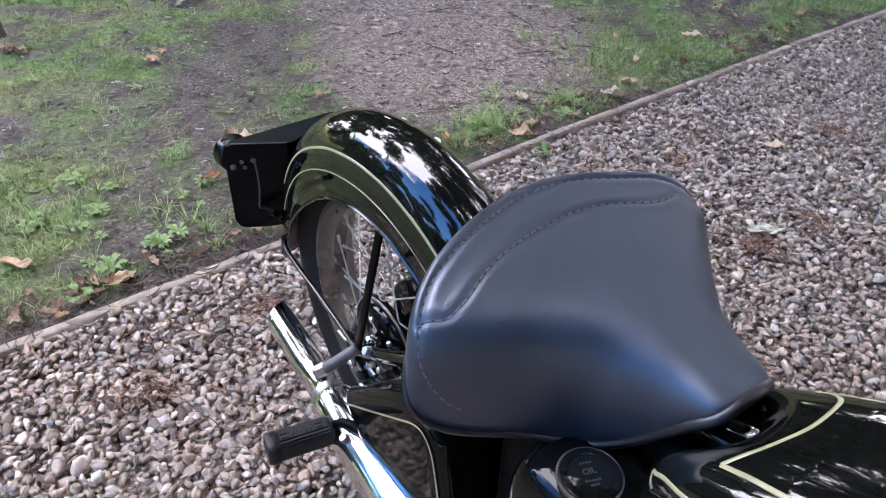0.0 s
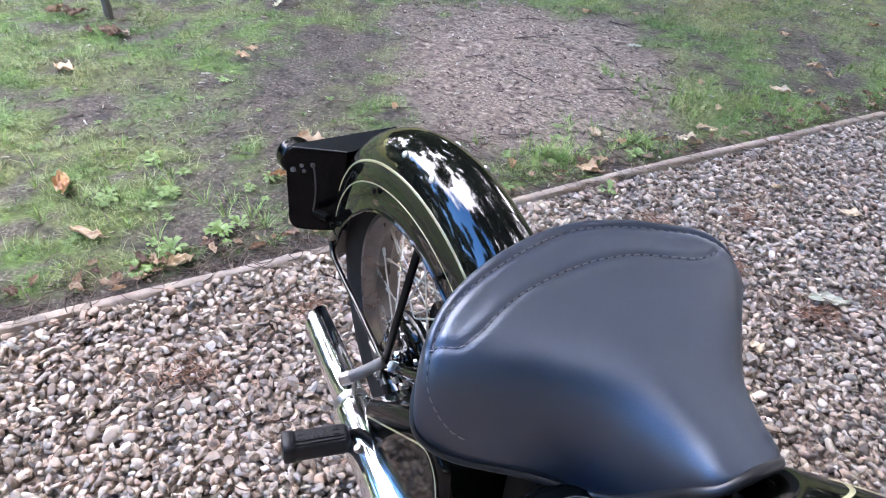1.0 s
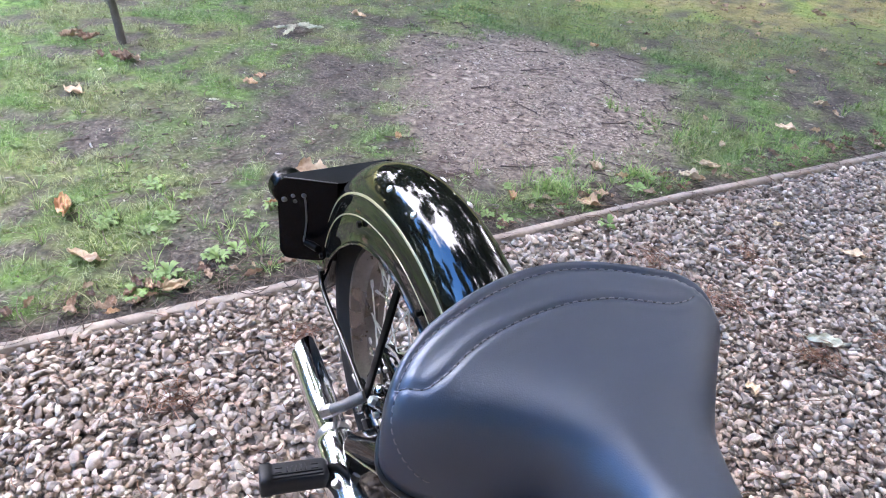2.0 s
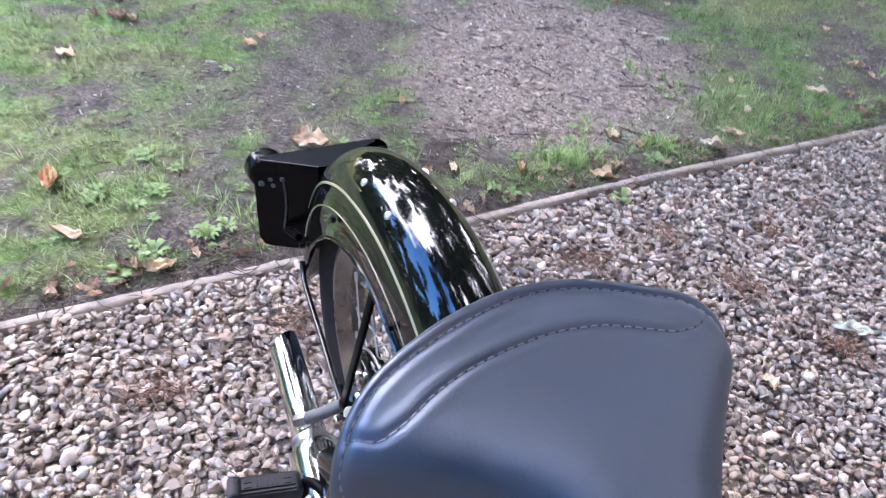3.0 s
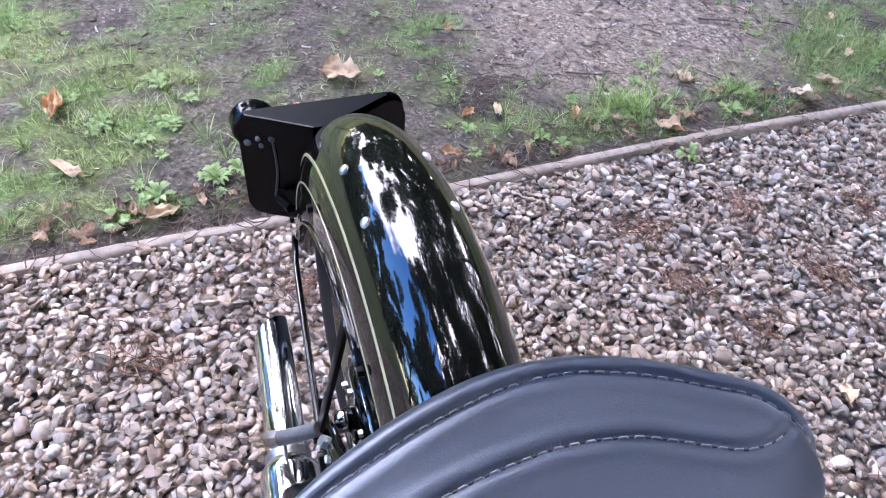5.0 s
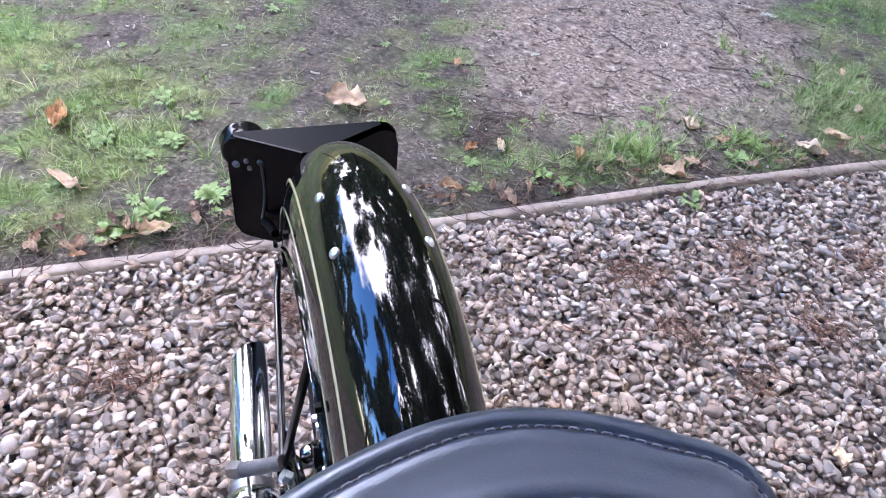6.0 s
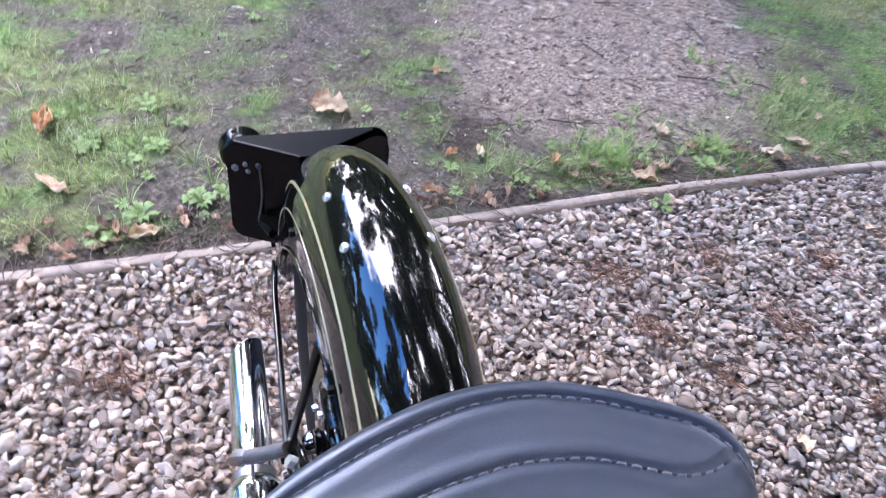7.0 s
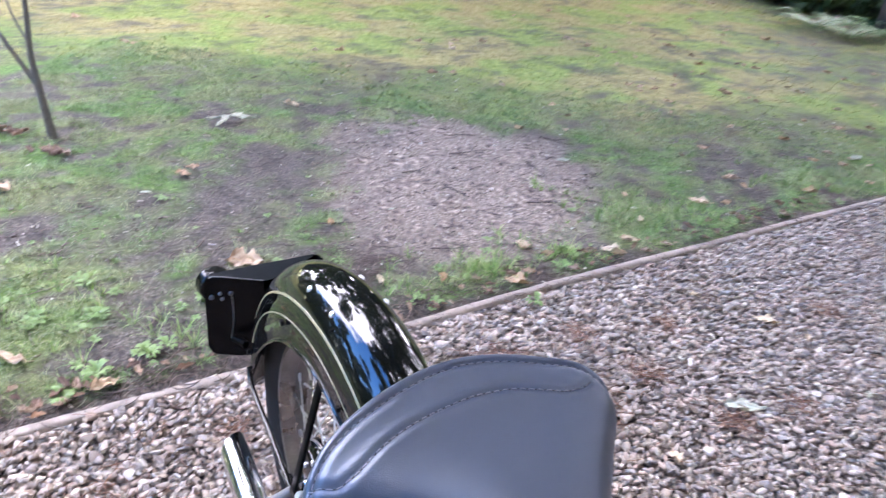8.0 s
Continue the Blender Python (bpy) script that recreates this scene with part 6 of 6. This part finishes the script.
wr = random.Random(21)
SPOTS = [(-0.98, 1.66), (-1.14, 1.59), (-0.78, 1.54), (-0.86, 1.4), (-1.14, 1.82), (-1.18, 2.44), (-0.88, 1.3), (-1.14, 1.56), (-0.97, 1.65), (-0.85, 1.41), (-0.88, 1.3), (-0.79, 1.52), (-0.28, 1.97), (-0.03, 2.0), (0.1, 2.39), (-0.23, 1.87), (0.38, 2.36), (0.29, 2.1), (-1.49, 1.77), (-0.74, 1.82), (0.1, 2.2), (-0.09, 2.01), (0.05, 2.18), (-1.28, 1.65), (-1.01, 1.58), (-0.92, 1.43), (-1.0, 1.77), (0.42, 2.46), (0.1, 2.49), (-0.73, 1.57), (0.43, 2.86), (-1.0, 1.66), (-1.13, 1.57), (-0.76, 1.52)]
for x, y in SPOTS:
    put_weed(x, y, wr.randrange(7), wr.uniform(0, 360), wr.uniform(0.85, 1.3))
count = 0
while count < 110:
    x, y = wr.uniform(-2.4, 2.2), wr.uniform(1.2, 4.6)
    d = float(edge_dist(x, y))
    if d < 0.03 or float(mulch_at(x, y)) > 0.2 or wr.random() > 0.9 - 0.35 * d:
        continue
    put_weed(x, y, wr.randrange(7), wr.uniform(0, 360), wr.uniform(0.35, 0.85))
    count += 1


# ---- grass, needles, chips ----
def make_grass(zones):
    rng = np.random.RandomState(9)
    V, F = [], []
    base = 0
    for x0, x1, y0, y1, num, hmin, hmax, wid in zones:
        x, y = rng.uniform(x0, x1, num), rng.uniform(y0, y1, num)
        d = edge_dist(x, y)
        g = grass_at(x, y)
        tuft = fbm(x, y, 11, 1)
        keep = (d > 0.02) & (rng.rand(num) < g ** 1.3 * (0.35 + 1.2 * smooth01(tuft, 0.4, 0.62)))
        x, y, g, tuft = x[keep], y[keep], g[keep], tuft[keep]
        n = len(x)
        z = ground_z(x, y) - 0.002
        a = rng.uniform(0, 2 * np.pi, n)
        h = (hmin + (hmax - hmin) * rng.rand(n) ** 1.5) * (0.55 + 0.6 * g) * (0.6 + 0.8 * tuft)
        lean = rng.uniform(0.3, 1.9, n) * h
        dx, dy = np.cos(a), np.sin(a)
        w = wid * rng.uniform(0.6, 1.3, n)
        p0 = np.stack([x - dy * w, y + dx * w, z], 1)
        p1 = np.stack([x + dy * w, y - dx * w, z], 1)
        q0 = np.stack([x + dx * lean * 0.4 - dy * w * 0.8, y + dy * lean * 0.4 + dx * w * 0.8, z + h * 0.65], 1)
        q1 = np.stack([x + dx * lean * 0.4 + dy * w * 0.8, y + dy * lean * 0.4 - dx * w * 0.8, z + h * 0.65], 1)
        tp = np.stack([x + dx * lean, y + dy * lean, z + h], 1)
        V.append(np.stack([p0, p1, q0, q1, tp], 1).reshape(-1, 3))
        i = base + np.arange(n)[:, None] * 5
        F += [i + np.array((0, 1, 3)), i + np.array((0, 3, 2)), i + np.array((2, 3, 4))]
        base += 5 * n
    return np.concatenate(V), np.concatenate(F)


v, f = make_grass([(-2.6, 2.6, 1.0, 4.6, 300000, 0.006, 0.030, 0.0011)])
tagged(big("grass", v, f, M_GRASS), "patchy short green and straw-coloured grass blades", "grass", kind="stuff")
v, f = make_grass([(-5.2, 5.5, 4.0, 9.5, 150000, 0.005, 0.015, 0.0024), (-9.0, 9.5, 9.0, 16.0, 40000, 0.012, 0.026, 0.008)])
tagged(big("lawn", v, f, M_SKYLIT_TURF), "yellow-green mossy lawn turf, coloured paler for open-sky light", "lawn", kind="stuff")


def make_tufts():
    """Clumps of longer arching blades."""
    rng = np.random.RandomState(27)
    cx, cy, cs = [], [], []
    # thick tufts behind the boards
    for x, y, rx, ry, num in ((0.10, 2.24, 0.17, 0.10, 46), (0.36, 2.46, 0.20, 0.09, 34), (0.95, 2.95, 0.50, 0.16, 120), (-0.14, 2.06, 0.12, 0.08, 10), (-1.15, 1.55, 0.30, 0.18, 26), (-0.72, 1.62, 0.15, 0.1, 8), (1.75, 3.55, 0.4, 0.16, 40)):
        cx.append(x + rng.normal(size=num) * rx * 0.6)
        cy.append(y + rng.normal(size=num) * ry * 0.6)
        cs.append(rng.uniform(0.8, 1.3, num))
    num = 3000
    x, y = rng.uniform(-2.6, 2.6, num), rng.uniform(1.0, 4.8, num)
    ok = (rng.rand(num) < grass_at(x, y) * 0.9)
    cx.append(x[ok])
    cy.append(y[ok])
    cs.append(rng.uniform(0.20, 0.46, ok.sum()))
    cx, cy, cs = np.concatenate(cx), np.concatenate(cy), np.concatenate(cs)
    ok = edge_dist(cx, cy) > 0.035
    cx, cy, cs = cx[ok], cy[ok], cs[ok]
    blades = 22
    n = len(cx) * blades
    x, y, sc = np.repeat(cx, blades), np.repeat(cy, blades), np.repeat(cs, blades)
    a = rng.uniform(0, 2 * np.pi, n)
    dx, dy = np.cos(a), np.sin(a)
    x, y = x + dx * 0.010 * rng.rand(n) * sc, y + dy * 0.010 * rng.rand(n) * sc
    z = ground_z(x, y) - 0.002
    ln = rng.uniform(0.025, 0.062, n) * sc
    lean = rng.uniform(0.25, 1.1, n)
    w = rng.uniform(0.0005, 0.0011, n)
    rows = []
    for t, ww in ((0, 1.0), (0.4, 0.95), (0.75, 0.7), (1.0, 0.06)):
        out, up = ln * np.sin(lean * (0.5 + 0.8 * t)) * t, ln * np.cos(lean * (0.4 + 0.75 * t)) * t
        for sg in (-1, 1):
            rows.append(np.stack([x + dx * out - dy * w * ww * sg, y + dy * out + dx * w * ww * sg, z + up], 1))
    V = np.stack(rows, 1).reshape(-1, 3)
    i = np.arange(n)[:, None] * 8
    F = np.concatenate([i + np.array(q) for k in range(3) for q in ((2 * k, 2 * k + 1, 2 * k + 3), (2 * k, 2 * k + 3, 2 * k + 2))])
    tagged(big("grass_tufts", V, F, M_TUFT), "tufts of longer fresh green grass", "grass", kind="stuff")


make_tufts()


def strips(rng, x, y, z, length, width, bend, rings=6):
    """Thin three-sided sticks, one for each place, lying at random headings."""
    n = len(x)
    a = rng.uniform(0, 2 * np.pi, n)
    d = np.stack([np.cos(a), np.sin(a), rng.uniform(-0.18, 0.18, n)], 1)
    s = np.stack([-np.sin(a), np.cos(a), np.zeros(n)], 1)
    up = np.array((0, 0, 1.0))
    c = np.stack([x, y, z], 1)
    V = []
    for t in np.linspace(-0.5, 0.5, rings):
        o = c + d * (length * t)[:, None] + s * (bend * length * (0.25 - t * t) * 4 * 0.25)[:, None]
        for off in (s * width[:, None], -s * width[:, None], up * (width * 1.2)[:, None]):
            V.append(o + off)
    V = np.stack(V, 1).reshape(-1, 3)
    i = np.arange(n)[:, None] * (3 * rings)
    F = []
    for r in range(rings - 1):
        for k in range(3):
            k2 = (k + 1) % 3
            F += [i + np.array((r * 3 + k, r * 3 + k2, r * 3 + 3 + k2)), i + np.array((r * 3 + k, r * 3 + 3 + k2, r * 3 + 3 + k))]
    return V, np.concatenate(F)


ROOT_CLUMPS = [(-0.285, 2.172, 0.05, 0.04, 34), (-0.312, 2.083, 0.05, 0.04, 40), (-0.392, 2.21, 0.06, 0.05, 26), (-0.237, 2.277, 0.07, 0.05, 24), (-0.182, 2.404, 0.08, 0.06, 18), (-0.494, 2.251, 0.06, 0.05, 14),
               (-0.70, 1.42, 0.08, 0.05, 26), (-0.85, 1.30, 0.10, 0.05, 30), (0.15, 2.11, 0.06, 0.04, 20), (0.55, 2.42, 0.07, 0.05, 22)]


def make_needles():
    rng = np.random.RandomState(17)
    xs, ys = [], []
    # clumps on the drive
    clumps = np.array([(0.43, 1.93), (0.72, 2.06), (0.33, 1.62), (0.50, 1.55), (0.62, 1.78), (-0.62, 1.02), (-0.42, 1.28), (0.85, 1.62), (1.05, 1.75), (0.2, 1.75), (1.3, 2.3)])
    for cx, cy in clumps:
        k = rng.randint(45, 85)
        xs.append(cx + rng.normal(size=k) * 0.035)
        ys.append(cy + rng.normal(size=k) * 0.030)
    n = 1000
    s, d = rng.uniform(-1.4, 2.7, n), -1.2 * rng.rand(n)
    xs.append(EDGE_P[0] + EDGE_D[0] * s + EDGE_N[0] * d)
    ys.append(EDGE_P[1] + EDGE_D[1] * s + EDGE_N[1] * d)
    x, y = np.concatenate(xs), np.concatenate(ys)
    v, f = strips(rng, x, y, np.full(len(x), 0.0150) + rng.uniform(0, 0.006, len(x)), rng.uniform(0.022, 0.062, len(x)), rng.uniform(0.0006, 0.0012, len(x)), rng.uniform(-0.8, 0.8, len(x)))
    tagged(big("pine_needles", v, f, M_NEEDLE), "brown pine needles and fine twigs strewn on the gravel", "needles", kind="stuff")
    # brown stems and roots along the boards and round the wood chips
    n = 24000
    x, y = rng.uniform(-2.2, 2.2, n), rng.uniform(1.0, 4.4, n)
    d, mu = edge_dist(x, y), mulch_at(x, y)
    along = (d > -0.02) & (rng.rand(n) < 0.24 * (1 - smooth01(d, 0.02, 0.14)) * smooth01(fbm(x, y, 5, 8), 0.35, 0.6) + 0.10 * np.exp(-((mu - 0.3) / 0.25) ** 2) * smooth01(fbm(x, y, 4, 9), 0.42, 0.62) * (mu > 0.02) + 0.012)
    x, y = x[along], y[along]
    s, d = rng.uniform(-1.7, 2.5, 1100), 0.012 + 0.15 * rng.rand(1100) ** 1.5
    ex, ey = EDGE_P[0] + EDGE_D[0] * s + EDGE_N[0] * d, EDGE_P[1] + EDGE_D[1] * s + EDGE_N[1] * d
    ok = smooth01(fbm(ex, ey, 6, 8), 0.34, 0.55) > rng.rand(1100)
    x, y = np.concatenate([x, ex[ok]]), np.concatenate([y, ey[ok]])
    for cx, cy, rx, ry, num in ROOT_CLUMPS:
        x = np.concatenate([x, cx + rng.normal(size=num) * rx])
        y = np.concatenate([y, cy + rng.normal(size=num) * ry])
    v, f = strips(rng, x, y, ground_z(x, y) + rng.uniform(0.003, 0.012, len(x)), rng.uniform(0.03, 0.13, len(x)), rng.uniform(0.0006, 0.0015, len(x)), rng.uniform(-1.8, 1.8, len(x)))
    tagged(big("roots", v, f, M_ROOT), "dark brown curly stems and roots on the soil", "roots", kind="stuff")
    # flattened pale stems tangled in the grass
    n = 60000
    x, y = rng.uniform(-2.4, 2.6, n), rng.uniform(1.1, 4.4, n)
    keep = (edge_dist(x, y) > 0.01) & (rng.rand(n) < 0.9 * grass_at(x, y) + 0.05)
    x, y = x[keep], y[keep]
    v, f = strips(rng, x, y, ground_z(x, y) + rng.uniform(0.002, 0.014, len(x)), rng.uniform(0.010, 0.034, len(x)), rng.uniform(0.0004, 0.0009, len(x)), rng.uniform(-1.2, 1.2, len(x)), 3)
    tagged(big("grass_stems", v, f, M_STRAW), "flattened pale stems tangled in the short grass", "grass", kind="stuff")
    n = 9000
    x, y = rng.uniform(-2.4, 2.6, n), 1.1 + 4.1 * rng.rand(n) ** 1.6
    keep = (edge_dist(x, y) > 0.0) & (rng.rand(n) < 0.10 + 0.12 * mulch_at(x, y) + 0.30 * soil_and_shade_at(x, y))
    x, y = x[keep], y[keep]
    v, f = strips(rng, x, y, ground_z(x, y) + 0.005, rng.uniform(0.012, 0.085, len(x)), rng.uniform(0.0006, 0.0017, len(x)), rng.uniform(-1.4, 1.4, len(x)), 5)
    tagged(big("twigs", v, f, M_ROOT), "small brown twigs lying on bare soil", "twigs", kind="stuff")
    n = 15000
    x, y = rng.uniform(-2.2, 2.4, n), rng.uniform(1.1, 4.8, n)
    keep = (edge_dist(x, y) > 0.0) & (rng.rand(n) < 0.06 + 0.7 * mulch_at(x, y) + 0.25 * soil_and_shade_at(x, y))
    x, y = x[keep], y[keep]
    v, f = strips(rng, x, y, ground_z(x, y) + 0.003, 0.005 + 0.024 * rng.rand(len(x)) ** 2.2, rng.uniform(0.0010, 0.0042, len(x)), rng.uniform(-0.9, 0.9, len(x)), 3)
    tagged(big("wood_chips", v, f, M_CHIP, smooth=False), "grey-brown wood chips and crumbs on the soil", "wood chips", kind="stuff")


make_needles()


# ---- gravel ----
def pebble_base(seed, detail):
    bm = bmesh.new()
    if detail == 0:
        bmesh.ops.create_cube(bm, size=1.3)
        bmesh.ops.triangulate(bm, faces=bm.faces[:])
    elif detail > 1:
        bmesh.ops.create_cube(bm, size=1)
        bmesh.ops.subdivide_edges(bm, edges=bm.edges[:], cuts=1, use_grid_fill=True)
        bmesh.ops.triangulate(bm, faces=bm.faces[:])
        for v in bm.verts:
            v.co.normalize()
    else:
        bmesh.ops.create_icosphere(bm, subdivisions=1, radius=1)
    off = Vector((seed * 7.3, seed * 3.1, seed * 1.7))
    for v in bm.verts:
        n1 = noise.noise(v.co * 0.9 + off)
        n2 = noise.noise(v.co * 2.1 + off)
        v.co = v.co * (1 + 0.30 * n1 + 0.12 * n2)
    v = np.array([tuple(v.co) for v in bm.verts])
    cut = np.random.RandomState(seed + 100)
    for _ in range(9):
        q = cut.normal(size=3)
        q /= np.linalg.norm(q)
        v = v - np.maximum(v @ q - cut.uniform(0.36, 0.66), 0)[:, None] * q
    v = v * (0.76 / np.linalg.norm(v, axis=1).mean())
    f = np.array([[w.index for w in p.verts] for p in bm.faces])
    bm.free()
    return v, f


FINE = [pebble_base(i, 2) for i in range(14)]
ROUGH = [pebble_base(i, 1) for i in range(8)]
CRUDE = [pebble_base(i, 0) for i in range(8)]


def make_gravel():
    rng = np.random.RandomState(31)
    g = new("gravel")
    tagged(g, "rounded grey, brown and white pebbles of the drive", "gravel", kind="structure")
    layers = []
    for step, lift, frac in ((0.0166, 0.000, 1.0), (0.0212, 0.0068, 0.66)):
        S, D = np.meshgrid(np.arange(-1.75, 3.1, step), np.arange(-1.42, -0.022, step))
        s, d = S.ravel(), D.ravel()
        keep = rng.rand(len(s)) < frac
        s, d = s[keep] + rng.uniform(-0.5, 0.5, keep.sum()) * step, d[keep] + rng.uniform(-0.5, 0.5, keep.sum()) * step
        layers.append(np.stack([EDGE_P[0] + EDGE_D[0] * s + EDGE_N[0] * d, EDGE_P[1] + EDGE_D[1] * s + EDGE_N[1] * d, np.full(len(s), lift) + rng.uniform(-0.005, 0.004, len(s))], 1))
    # a coarser scatter where the drive goes on
    n = 36000
    s, d = rng.uniform(-5, 7, n), -0.03 - 4.4 * rng.rand(n) ** 1.25
    far = (s < -1.75) | (s > 3.1) | (d < -1.42)
    s, d = s[far], d[far]
    layers.append(np.stack([EDGE_P[0] + EDGE_D[0] * s + EDGE_N[0] * d, EDGE_P[1] + EDGE_D[1] * s + EDGE_N[1] * d, rng.uniform(-0.004, 0.003, len(s))], 1))
    P = np.concatenate(layers)
    n = len(P)
    size = 0.0094 * np.exp(rng.normal(size=n) * 0.28)
    size = np.clip(size, 0.0060, 0.0190)
    size[-len(s):] *= 1.45
    ax = np.stack([size * rng.uniform(1.05, 1.55, n), size * rng.uniform(0.85, 1.2, n), size * rng.uniform(0.48, 0.78, n)], 1)
    a, b, c = rng.uniform(0, 2 * np.pi, n), rng.normal(size=n) * 0.38, rng.normal(size=n) * 0.38
    ca, sa, cb, sb, cc, sc = np.cos(a), np.sin(a), np.cos(b), np.sin(b), np.cos(c), np.sin(c)
    z0, o1 = np.zeros(n), np.ones(n)
    Rz = np.stack([ca, -sa, z0, sa, ca, z0, z0, z0, o1], 1).reshape(n, 3, 3)
    Rx = np.stack([o1, z0, z0, z0, cb, -sb, z0, sb, cb], 1).reshape(n, 3, 3)
    Ry = np.stack([cc, z0, sc, z0, o1, z0, -sc, z0, cc], 1).reshape(n, 3, 3)
    R = (Rz @ Rx @ Ry) * ax[:, None, :]
    # single pebbles on the stretch beside the rear wheel
    ref = np.array((-0.45, 1.05))
    r = np.hypot(P[:, 0] - ref[0], P[:, 1] - ref[1])
    single = np.argsort(np.where(P[:, 2] > 0.003, r, 9))[:300]
    mark = np.zeros(n, bool)
    mark[single] = True
    meshes = []
    for i, (v, f) in enumerate(FINE):
        me = bpy.data.meshes.new("pebble")
        me.from_pydata(v.tolist(), [], f.tolist())
        me.materials.append(M_STONE_OB)
        meshes.append(me)
    near = (np.hypot(P[:, 0] - 0.1, P[:, 1] - 0.6) < 1.6) & (P[:, 2] > 0.0008)
    beyond = np.arange(n) >= n - len(s)
    for sel, kinds in ((near & ~mark, FINE), (~near & ~mark & ~beyond, ROUGH), (beyond, CRUDE)):
        idx = np.nonzero(sel)[0]
        V, F = [], []
        base = 0
        for k, (v, f) in enumerate(kinds):
            ii = idx[k::len(kinds)]
            vv = np.einsum("nij,vj->nvi", R[ii], v) + P[ii][:, None, :]
            V.append(vv.reshape(-1, 3))
            F.append((f[None] + (base + np.arange(len(ii)) * len(v))[:, None, None]).reshape(-1, 3))
            base += len(ii) * len(v)
        ob = big("pebbles", np.concatenate(V), np.concatenate(F), M_STONE, g, smooth=False)
        tagged(ob, kind="stuff")
    for j, i in enumerate(single):
        ob = new("pebble", meshes[j % len(meshes)])
        ob.parent = g
        m = Matrix(R[i].tolist()).to_4x4()
        m.translation = P[i]
        ob.matrix_local = m


make_gravel()
